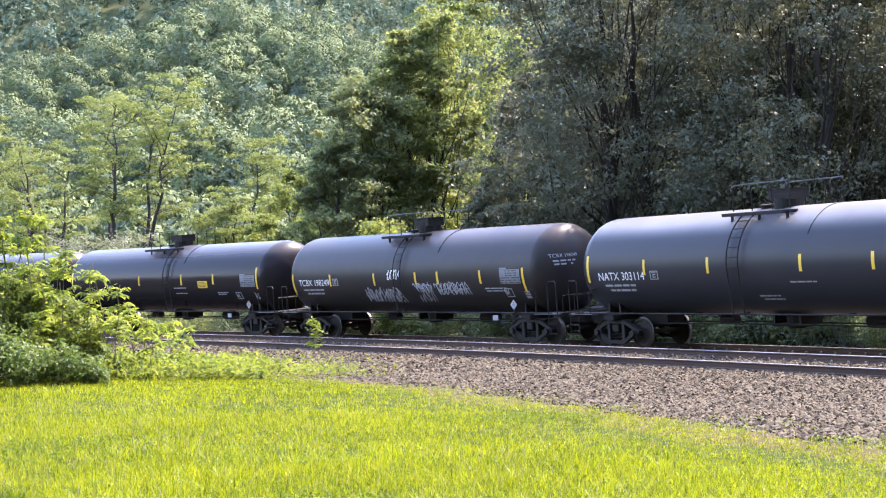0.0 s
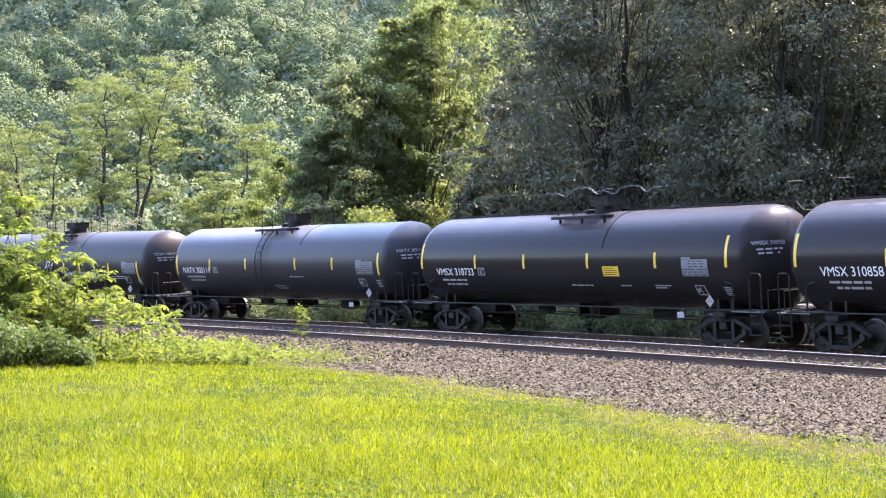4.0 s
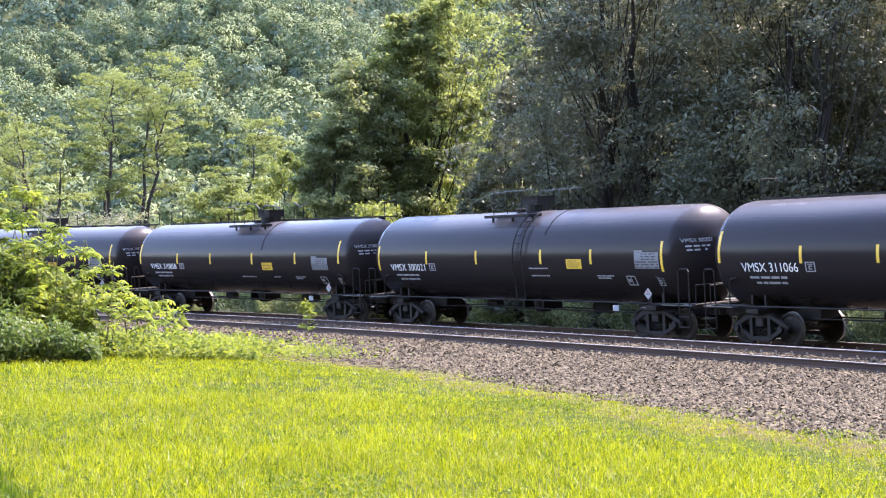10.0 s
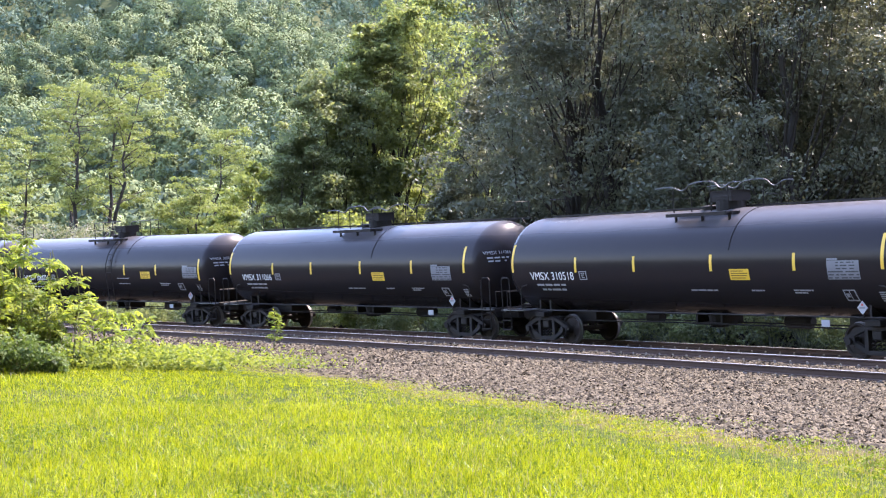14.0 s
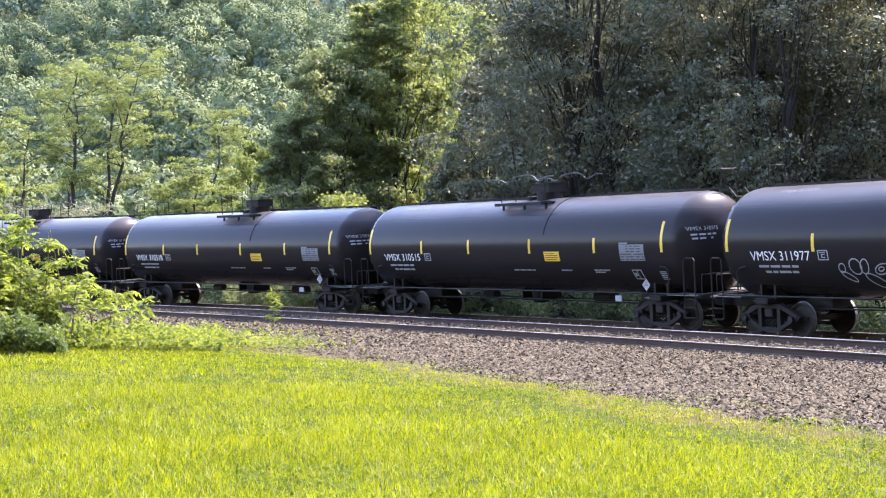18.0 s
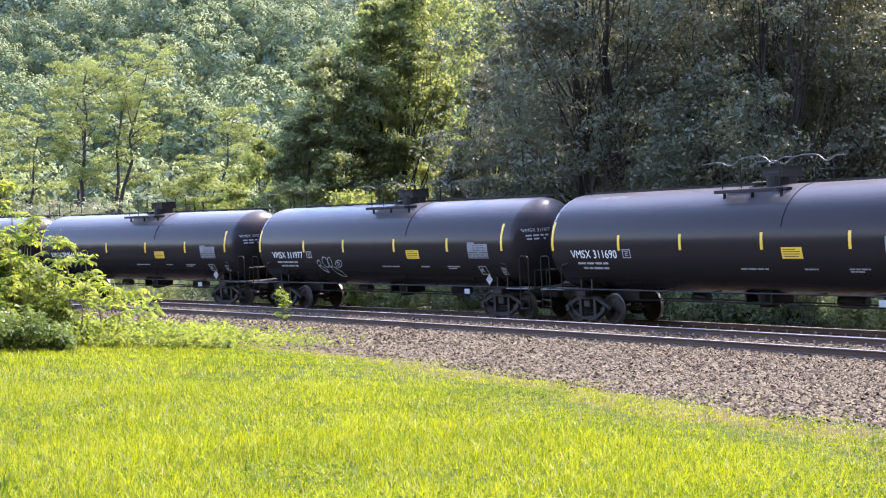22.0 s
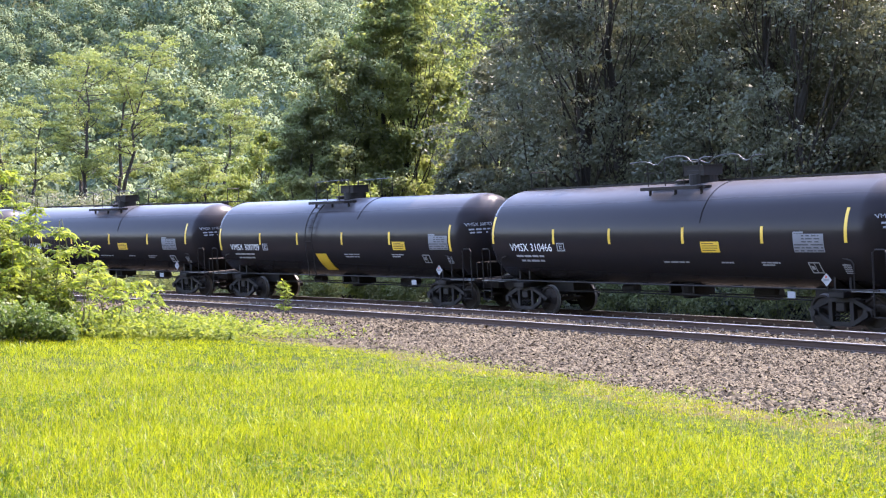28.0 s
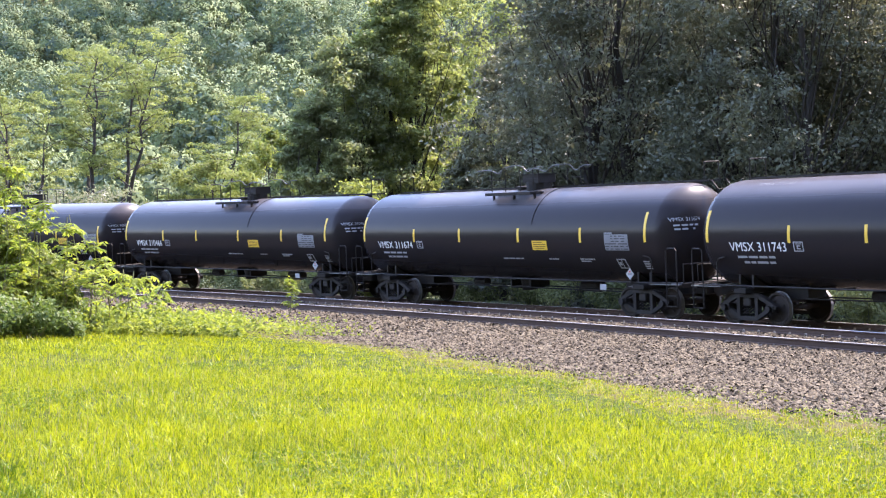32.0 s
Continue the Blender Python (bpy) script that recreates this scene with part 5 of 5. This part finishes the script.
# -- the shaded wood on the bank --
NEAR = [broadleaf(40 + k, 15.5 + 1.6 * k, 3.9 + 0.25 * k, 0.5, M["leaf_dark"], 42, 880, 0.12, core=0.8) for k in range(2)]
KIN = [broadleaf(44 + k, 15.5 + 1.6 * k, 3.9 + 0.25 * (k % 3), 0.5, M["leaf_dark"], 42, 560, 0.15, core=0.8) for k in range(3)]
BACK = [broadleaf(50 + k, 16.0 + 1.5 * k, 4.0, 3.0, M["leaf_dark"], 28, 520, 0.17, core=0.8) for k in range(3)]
wood = random.Random(5)
count, used, turn_of = 0, set(), [0, 0, 0]
for row, (away, gap, tall) in enumerate(((11.5, 3.2, 20.0), (16.0, 4.0, 16.0), (21.0, 4.4, 16.5), (27.0, 5.0, 20.0), (34.0, 5.6, 22.0), (42.0, 6.5, 24.0), (51.0, 7.0, 24.0))):
    s = -17.0 - (away - 11.5) * 0.75
    while s < 46:
        near = away if s < 0.5 else away + 3.5
        x, y, _ = on_line(s + wood.uniform(-1, 1), -near + wood.uniform(-1.0, 1.0))
        s += gap
        # unseen trees past the view's right edge are added for their shade
        if x / y < (0.068 if away < 18 else 0.08 if away < 24 else 0.1) or x / y > 0.5 or y < 30:
            continue
        if row == 0 and s > 16:
            continue
        tall_here = 12.5 if row == 0 and s > 3.8 else tall
        kind = 2 if row > 2 else 0 if y < 56 else 1
        pool, tops = ((NEAR, (15.5, 17.1)), (KIN, (15.5, 17.1, 18.7)), (BACK, (16.0, 17.5, 19.0)))[kind]
        k = turn_of[kind] % len(pool)
        turn_of[kind] += 1
        m = Matrix.Translation((x, y, ground_z(x, y) - 0.4)) @ Matrix.Rotation(wood.uniform(0, 6.28), 4, "Z")
        sc = tall_here / tops[k] * wood.uniform(0.92, 1.1)
        if pool[k].name in used:
            ob = copy_thing(pool[k], m)
            ob.scale = (sc, sc, sc)
        else:
            ob = pool[k]
            ob.matrix_basis = m @ Matrix.Scale(sc, 4)
            used.add(ob.name)
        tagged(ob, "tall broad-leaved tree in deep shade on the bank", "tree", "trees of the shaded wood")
        count += 1

# -- undergrowth behind the train --
UNDER = [shrub(60 + k, 1.6 + 0.5 * k, 1.3 + 0.15 * k, M["leaf_mid"], 12, 130, 0.13) for k in range(4)]
# foliage copies in a darker leaf colour stand in for shade
SHADE_LEAVES = []
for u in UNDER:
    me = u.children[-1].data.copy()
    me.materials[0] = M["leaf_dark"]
    SHADE_LEAVES.append(me)
count = 0
for s in np.arange(-58, 34, 1.55):
    x, y, _ = on_line(s + wood.uniform(-0.5, 0.5), -6.6 - wood.uniform(0, 1.6))
    src = UNDER[count % 4]
    m = Matrix.Translation((x, y, ground_z(x, y) - 0.1)) @ Matrix.Rotation(wood.uniform(0, 6.28), 4, "Z")
    ob = copy_thing(src, m) if count >= 4 else src
    if count < 4:
        ob.matrix_basis = m
    # along this stretch the shade is painted by the darker copies
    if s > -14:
        ob.children[-1].data = SHADE_LEAVES[count % 4]
    tagged(ob, "leafy green shrub at the foot of the wood", "shrub", "shrubs behind the track")
    count += 1


# -- the far wooded hillsides --
def far_wood(name, r0, r1, gap, a0, a1, crown, per, size, mat, label):
    rng = np.random.default_rng(91)
    cs, rs = [], []
    r = r0
    while r < r1:
        step = gap / r
        a = radians(a0) + rng.random() * step
        while a < radians(a1):
            rr = r + rng.uniform(-0.5, 0.5) * gap
            x, y = rr * math.sin(a), rr * math.cos(a)
            k = crown * (0.7 + 0.7 * rng.random())
            cs.append((x, y, k * (0.8 + 0.9 * rng.random())))
            rs.append(k)
            a += step * (0.75 + 0.5 * rng.random())
        r += gap * 0.85
    cs, rs = np.array(cs), np.array(rs)
    cs[:, 2] += height(cs[:, 0], cs[:, 1])
    # each crown is a heap of rounded sprays; inner shade is a darker colour
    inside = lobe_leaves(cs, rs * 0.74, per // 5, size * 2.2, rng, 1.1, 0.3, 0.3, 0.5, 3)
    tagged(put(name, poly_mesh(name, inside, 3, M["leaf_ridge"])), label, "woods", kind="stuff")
    m = 24
    way = unit(rng.normal(size=(len(cs), m, 3)) + np.array([0, 0, 0.5]))
    lc = (cs[:, None] + way * (rs[:, None, None] * (0.58 + 0.3 * rng.random((len(cs), m, 1)))) * np.array([1, 1, 1.15])).reshape(-1, 3)
    lr = (rs[:, None] * (0.20 + 0.2 * rng.random((len(cs), m)))).reshape(-1)
    idx = rng.integers(0, len(lc), per * len(cs))
    d = unit(rng.normal(size=(len(idx), 3)) + way.reshape(-1, 3)[idx] * 0.8 + np.array([0, 0, 0.2]))
    c = lc[idx] + d * (lr[idx] * (0.75 + 0.35 * rng.random(len(idx))))[:, None]
    lv = leaves(c, d + rng.normal(size=d.shape) * 0.3, size * (0.6 + 0.8 * rng.random(len(idx))), rng, 0.7, 3)
    me = poly_mesh(name + "_leaves", lv.reshape(-1, 3, 3)[:, ::-1].reshape(-1, 3), 3, mat)
    round_ = unit(d * 0.55 + way.reshape(-1, 3)[idx] * 0.65 + rng.normal(size=d.shape) * 0.14)
    me.normals_split_custom_set_from_vertices(np.repeat(round_, 3, 0))
    return tagged(put(name + "_leaves", me), "outer leaves of the " + label, "woods", kind="stuff")


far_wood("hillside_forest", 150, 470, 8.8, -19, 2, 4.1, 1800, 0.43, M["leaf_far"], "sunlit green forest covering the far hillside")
far_wood("ridge_forest", 640, 900, 15.0, -20, 6, 7.5, 260, 1.3, M["leaf_ridge"], "ridge forest behind, coloured blue-green for haze")
far_wood("valley_forest", 85, 330, 17.0, 100, 260, 8.5, 44, 2.0, M["leaf_far"], "wooded slope across the valley")
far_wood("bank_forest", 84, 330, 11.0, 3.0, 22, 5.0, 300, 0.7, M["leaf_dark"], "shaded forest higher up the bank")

# -- the thicket beside the lawn --
for k, (bx, d, H, low, n) in enumerate(((-0.318, 33.0, 3.7, 0.45, 26), (-0.303, 34.0, 3.9, 0.45, 26), (-0.288, 32.5, 3.6, 0.45, 26), (-0.276, 33.5, 3.85, 0.45, 24), (-0.265, 32.5, 3.7, 0.5, 22), (-0.254, 33.6, 3.75, 0.5, 22), (-0.245, 32.4, 3.3, 0.5, 18),
                                         (-0.236, 33.4, 3.25, 0.5, 18), (-0.2265, 32.8, 3.0, 0.52, 16), (-0.217, 33.6, 3.05, 0.55, 15), (-0.2095, 32.9, 2.45, 0.5, 13), (-0.27, 35.5, 3.1, 0.3, 24), (-0.296, 35.8, 3.2, 0.3, 24), (-0.258, 31.6, 2.1, 0.3, 14), (-0.24, 35.0, 2.5, 0.45, 14), (-0.222, 35.2, 2.1, 0.45, 11),
                                         (-0.312, 33.4, 3.1, 0.35, 22), (-0.294, 33.1, 3.0, 0.35, 22), (-0.281, 32.9, 2.8, 0.35, 20), (-0.271, 33.1, 2.6, 0.35, 20), (-0.262, 33.3, 2.5, 0.35, 18), (-0.249, 33.0, 2.3, 0.35, 16))):
    x, y = sight(bx, d)
    ob = sumac(100 + k, H * (1.08 if bx < -0.25 else 0.97 if bx < -0.24 else 0.88), int(n * 1.9), 0.40, 0.06, 0.125, max(low - 0.22, 0.15), None, 0.35)
    tagged(stand(ob, x, y), "young feather-leaved sumac with bright green fronds", "sapling", "saplings of the thicket")
for k, (bx, d, H, n) in enumerate(((-0.2045, 34.0, 1.6, 10), (-0.1975, 35.0, 1.75, 12), (-0.191, 34.4, 1.5, 11), (-0.1845, 35.6, 1.45, 11), (-0.187, 33.9, 1.0, 7), (-0.171, 37.2, 1.45, 11), (-0.1655, 37.8, 1.2, 9), (-0.168, 36.8, 0.8, 6))):
    x, y = sight(bx, d)
    tagged(stand(sumac(130 + k, H, n, 0.42, 0.08, 0.14, 0.5), x, y), "small sumac sapling at the thicket's edge", "sapling", "saplings of the thicket")
x, y = sight(-0.0865, 50.5)
tagged(stand(sumac(140, 1.3, 18, 0.26, 0.03, 0.15, 0.15, None, 0.1), x, y, -0.3), "lone leafy sapling growing in the gravel", "sapling")
for k, (bx, d, H, R) in enumerate(((-0.29, 30.6, 1.2, 0.9), (-0.268, 30.4, 1.05, 0.9), (-0.25, 30.7, 1.0, 0.8), (-0.234, 31.2, 0.8, 0.65), (-0.276, 33.5, 2.2, 1.1), (-0.305, 32.0, 2.0, 1.2), (-0.255, 34.5, 1.9, 1.0), (-0.237, 35.5, 1.2, 0.7), (-0.214, 33.2, 0.5, 0.5), (-0.32, 31.0, 1.6, 1.1), (-0.30, 34.2, 2.5, 1.0), (-0.284, 34.0, 2.5, 0.95), (-0.269, 34.6, 2.4, 0.9), (-0.256, 34.2, 2.2, 0.8), (-0.243, 34.6, 1.7, 0.7), (-0.229, 35.0, 1.1, 0.6), (-0.263, 33.0, 2.8, 0.8), (-0.249, 33.9, 2.5, 0.75), (-0.236, 33.9, 2.0, 0.65), (-0.224, 33.6, 1.5, 0.55))):
    x, y = sight(bx, d)
    ob = shrub(150 + k, H, R, M["leaf_bright"] if H > 1.6 else M["leaf_shrub"], 14, 170, 0.10 if H > 1.6 else 0.085)
    tagged(stand(ob, x, y), "dense leafy undergrowth at the foot of the thicket", "shrub", "shrubs of the thicket")


# -- weeds where the gravel meets the lawn --
def weeds():
    rng = np.random.default_rng(17)
    c, sz = [], []
    for _ in range(18000):
        s = rng.uniform(2, 36)
        edge = verge(s)
        near_thicket = 1.0 if s < 9 else 0.0
        d = edge + rng.normal() * (0.55 + 0.5 * near_thicket) - 0.5 * near_thicket * rng.random()
        if not near_thicket:
            d = edge - 0.55 + rng.normal() * 0.8
            if noise.noise(Vector((s * 0.7, d * 0.8, 2.0))) < 0.06:
                continue
        x, y, _ = on_line(s, d)
        c.append((x, y, ground_z(x, y) + 0.02 + abs(rng.normal()) * (0.03 + 0.15 * near_thicket)))
        sz.append(0.8 if near_thicket else 0.30)
    for _ in range(24000):
        bx, d = rng.uniform(-0.235, -0.115), rng.uniform(32.5, 41.0)
        x, y = sight(bx, d)
        c.append((x, y, ground_z(x, y) + 0.03 + abs(rng.normal()) * 0.15))
        sz.append(1.0)
    c = np.array(c)
    n = rng.normal(size=c.shape) * 0.6 + np.array([0, 0, 0.8])
    return poly_mesh("weeds", leaves(c, n, np.array(sz) * (0.06 + 0.09 * rng.random(len(c))), rng, 0.5), 4, M["leaf_weed"])


tagged(put("weeds", weeds()), "low bright weeds along the gravel's edge", "weeds", kind="stuff")


# -- grass --
def blades(c, hgt, wid, rng, lean=0.5, bent=True):
    n = len(c)
    a = rng.random(n) * 6.283
    b = np.stack([np.cos(a), np.sin(a), np.zeros(n)], 1)
    d = rng.random(n) * 6.283
    l = (np.abs(rng.normal(size=n)) * lean * hgt)[:, None] * np.stack([np.cos(d), np.sin(d), np.zeros(n)], 1)
    w = b * (wid / 2)[:, None]
    up = np.zeros((n, 3))
    up[:, 2] = hgt
    mid = c + up * 0.55 + l * 0.3
    tip = c + up * (1 - 0.25 * rng.random(n))[:, None] + l
    if not bent:
        v = np.stack([c - w, c + w, tip + w * 0.25, tip - w * 0.25], 1).reshape(-1, 3)
        return v, np.arange(n)[:, None] * 4 + np.array([[0, 1, 2, 3]])
    v = np.stack([c - w, c + w, mid + w * 0.8, mid - w * 0.8, tip + w * 0.12, tip - w * 0.12], 1).reshape(-1, 3)
    o = np.arange(n)[:, None] * 6
    f = np.concatenate([o + np.array([0, 1, 2, 3]), o + np.array([3, 2, 4, 5])])
    return v, f


VS = np.arange(-60, 110, 0.5)
VE = np.array([verge(s) for s in VS])


def turf_points(r0, r1, density, rng):
    a0, a1 = radians(-18.5), radians(18.5)
    n = int((a1 - a0) * (r1 * r1 - r0 * r0) / 2 * density)
    a, r = a0 + (a1 - a0) * rng.random(n), np.sqrt(r0 * r0 + (r1 * r1 - r0 * r0) * rng.random(n))
    x, y = r * np.sin(a), r * np.cos(a)
    side, along = side_of(x, y)
    edge = np.interp(along, VS, VE)
    keep = side > edge - 0.7 + rng.random(n) ** 1.5 * 1.7
    # a worn footpath beside the viewer stays bare
    keep &= (x > -0.395 * y + 1.33 + 0.12 * np.sin(y * 5) + 0.25 * rng.random(n) - 0.25) | (rng.random(n) < 0.12)
    x, y = x[keep], y[keep]
    return np.stack([x, y, height(x, y) + 0.02], 1)


def grass():
    rng = np.random.default_rng(23)
    vs, fs, o = [], [], 0
    for r0, r1, dens, h0, w0 in ((6.2, 11, 2900, 0.090, 0.0078), (11, 16, 2200, 0.084, 0.0072), (16, 23, 1100, 0.086, 0.0088), (23, 38, 400, 0.083, 0.0135)):
        tuft = turf_points(r0, r1, dens / 8, rng)
        c = np.repeat(tuft, 8, 0)
        c[:, :2] += rng.normal(size=(len(c), 2)) * w0 * 3.2
        vigour = np.repeat(0.55 + 0.75 * rng.random(len(tuft)), 8)
        patch = np.array([noise.noise(Vector((p[0] * 0.35, p[1] * 0.35, 5.0))) for p in c])
        hh = h0 * (0.6 + 0.6 * rng.random(len(c))) * vigour * (1 + 0.45 * patch)
        side, along = side_of(c[:, 0], c[:, 1])
        hh *= np.clip((side - np.interp(along, VS, VE)) / 3.0, 0.4, 1.0)
        v, f = blades(c, hh, w0 * (0.7 + 0.6 * rng.random(len(c))), rng, 0.7, r1 < 12)
        vs.append(v)
        fs.append(f + o)
        o += len(v)
    return indexed_mesh("grass", np.concatenate(vs), np.concatenate(fs), M["grass"])


tagged(put("grass", grass()), "bright yellow-green sunlit lawn grass", "grass", kind="stuff")


def long_grass():
    """Taller unmown grass hanging over the edge of the worn path, and scattered tall dark blades."""
    rng = np.random.default_rng(43)
    y = rng.uniform(6.0, 13.0, 2600)
    x = -0.395 * y + 1.33 + 0.12 * np.sin(y * 5) + np.abs(rng.normal(size=len(y))) * 0.12
    c = np.stack([x, y, height(x, y) + 0.02], 1)
    tall = turf_points(6.4, 20, 5, rng)
    c = np.concatenate([c, tall])
    hh = 0.10 + 0.10 * rng.random(len(c))
    return indexed_mesh("long_grass", *blades(c, hh, 0.007 + 0.004 * rng.random(len(c)), rng, 0.6), M["grass_tall"])


tagged(put("long_grass", long_grass()), "taller dark green grass along the path and in the lawn", "grass", kind="stuff")


def dry_grass():
    rng = np.random.default_rng(29)
    c = turf_points(6.2, 26, 28, rng)
    v, f = blades(c, 0.08 + 0.09 * rng.random(len(c)), 0.006 + 0.004 * rng.random(len(c)), rng, 0.35)
    s = rng.uniform(0, 36, 3500)
    e = []
    for t in s:
        d = verge(t) + 0.4 + rng.normal() * 0.7
        x, y, _ = on_line(t, d)
        e.append((x, y, ground_z(x, y)))
    for _ in range(7000):
        y = rng.uniform(5.5, 12.0)
        x = -0.395 * y + 1.22 - rng.random() * 2.4
        e.append((x, y, ground_z(x, y) + 0.03))
    v2, f2 = blades(np.array(e), 0.025 + 0.04 * rng.random(len(e)), np.full(len(e), 0.013), rng, 2.2)
    return indexed_mesh("dry_grass", np.concatenate([v, v2]), np.concatenate([f, f2 + len(v)]), M["grass_dry"])


tagged(put("dry_grass", dry_grass()), "straw-coloured grass stalks in the lawn and along its edge", "grass", kind="stuff")


def clover():
    """Patches of low broad-leaved plants among the grass."""
    rng = np.random.default_rng(37)
    c = turf_points(6.5, 24, 420, rng)
    keep = np.array([noise.noise(Vector((p[0] * 0.55, p[1] * 0.4, 9.0))) > 0.22 for p in c]) | (rng.random(len(c)) < 0.04)
    c = c[keep]
    c[:, 2] += 0.02 + 0.06 * rng.random(len(c))
    n = rng.normal(size=c.shape) * 0.5 + np.array([0, 0, 1.0])
    return poly_mesh("clover", leaves(c, n, 0.022 + 0.026 * rng.random(len(c)), rng, 0.7), 4, M["leaf_clover"])


tagged(put("clover", clover()), "patches of darker clover leaves in the lawn", "clover", kind="stuff")


# -- the worn path beside the viewer --
def path_strip():
    vs, fs = [], []
    for i in range(40):
        y = 1.0 + i * 0.5
        for d in (-2.6, -1.4, -0.6, 0.0):
            x = -0.395 * y + 1.26 + d + 0.1 * math.sin(y * 2.1)
            vs.append((x, y, ground_z(x, y) + 0.034))
        if i:
            for k in range(3):
                o = (i - 1) * 4 + k
                fs.append((o, o + 1, o + 5, o + 4))
    return put("path", raw_mesh("path", vs, fs, M["dry_earth"], True))


tagged(path_strip(), "narrow worn path of dry earth and straw", "path", kind="structure")

# -- loose stones of the gravel --
def stones():
    rng = np.random.default_rng(31)
    pts, sz = [], []
    for d0, d1, s0, s1, dens, size in ((5.2, 18.6, 19, 36, 240, 0.072), (5.2, 17.0, 7, 19, 160, 0.08), (5.2, 16.4, -10, 7, 80, 0.105), (5.2, 15.0, -40, -10, 30, 0.13), (3.66, 4.96, -40, 33, 170, 0.075), (2.5, 3.5, -40, 33, 80, 0.08), (1.2, 3.4, -35, 33, 50, 0.09)):
        n = int((d1 - d0) * (s1 - s0) * dens)
        d, s = rng.uniform(d0, d1, n), rng.uniform(s0, s1, n)
        for dd, ss in zip(d, s):
            if dd > 14.2:
                if dd > verge(ss) + 0.8 - rng.random() ** 0.7 * 1.9:
                    continue
            x, y, _ = on_line(ss, dd)
            if x > 0.34 * y:
                continue
            pts.append((x, y, (bed_level(dd) if dd < 14 else max(bed_level(dd), ground_z(x, y) - 0.02)) + 0.014))
            sz.append(size * (0.55 + 0.9 * rng.random()))
    c, s = np.array(pts), np.array(sz)
    n = len(c)
    octa = np.array([(1, 0, 0), (-1, 0, 0), (0, 1, 0), (0, -1, 0), (0, 0, 1), (0, 0, -1)], float)
    v = octa[None] * (0.62 + 0.6 * rng.random((n, 6, 1))) * np.stack([np.ones(n), 0.65 + 0.35 * rng.random(n), 0.36 + 0.34 * rng.random(n)], 1)[:, None] * 1.12
    v += rng.normal(size=v.shape) * 0.16
    turn, tilt = rng.random(n) * 6.283, rng.normal(size=n) * 0.55
    ct, st, cu, su, o = np.cos(turn), np.sin(turn), np.cos(tilt), np.sin(tilt), np.zeros(n)
    rot = np.stack([np.stack([ct, -st * cu, st * su], 1), np.stack([st, ct * cu, -ct * su], 1), np.stack([o, su, cu], 1)], 1)
    v = np.einsum("nij,nkj->nki", rot, v) * (s * 0.5)[:, None, None] + c[:, None]
    tri = np.array([(0, 2, 4), (2, 1, 4), (1, 3, 4), (3, 0, 4), (2, 0, 5), (1, 2, 5), (3, 1, 5), (0, 3, 5)])
    f = (np.arange(n)[:, None, None] * 6 + tri[None]).reshape(-1, 3)
    v = v.reshape(-1, 3)
    e = np.cross(v[f[:, 1]] - v[f[:, 0]], v[f[:, 2]] - v[f[:, 0]])
    f = f[e[:, 2] > -0.25 * np.linalg.norm(e, axis=1)]
    return indexed_mesh("ballast_stones", v.reshape(-1, 3), f, M["stone"])


tagged(put("ballast_stones", stones()), "pale grey and brown broken ballast stones", "stones", kind="stuff")


# ---- the moving train ----
def motions():
    times = [i * 0.5 for i in range(65)]
    for slot, car, kind, marks in CARS:
        walk(car, [(t, car_pose(START + CAR_LENGTH * (slot - 3) - SPEED * (t - 6))) for t in times])
    spin = {}
    for ws, dx in WHEELSETS:
        if dx not in spin:
            walk(ws, [(i * 0.1, Matrix.Translation((dx, 0, 0.457)) @ Matrix.Rotation(-SPEED / 0.457 * i * 0.1, 4, "Y")) for i in range(321)])
            spin[dx] = ws.animation_data
    for car in [c for _, c, _, _ in CARS]:
        for ws in car.children_recursive:
            if ws.name.split(".")[0] == "wheelset" and not ws.animation_data:
                src = spin[-0.89 if ws.matrix_basis.translation.x < 0 else 0.89]
                ws.rotation_mode = "QUATERNION"
                ws.animation_data_create().action = src.action
                ws.animation_data.action_slot = src.action_slot


motions()
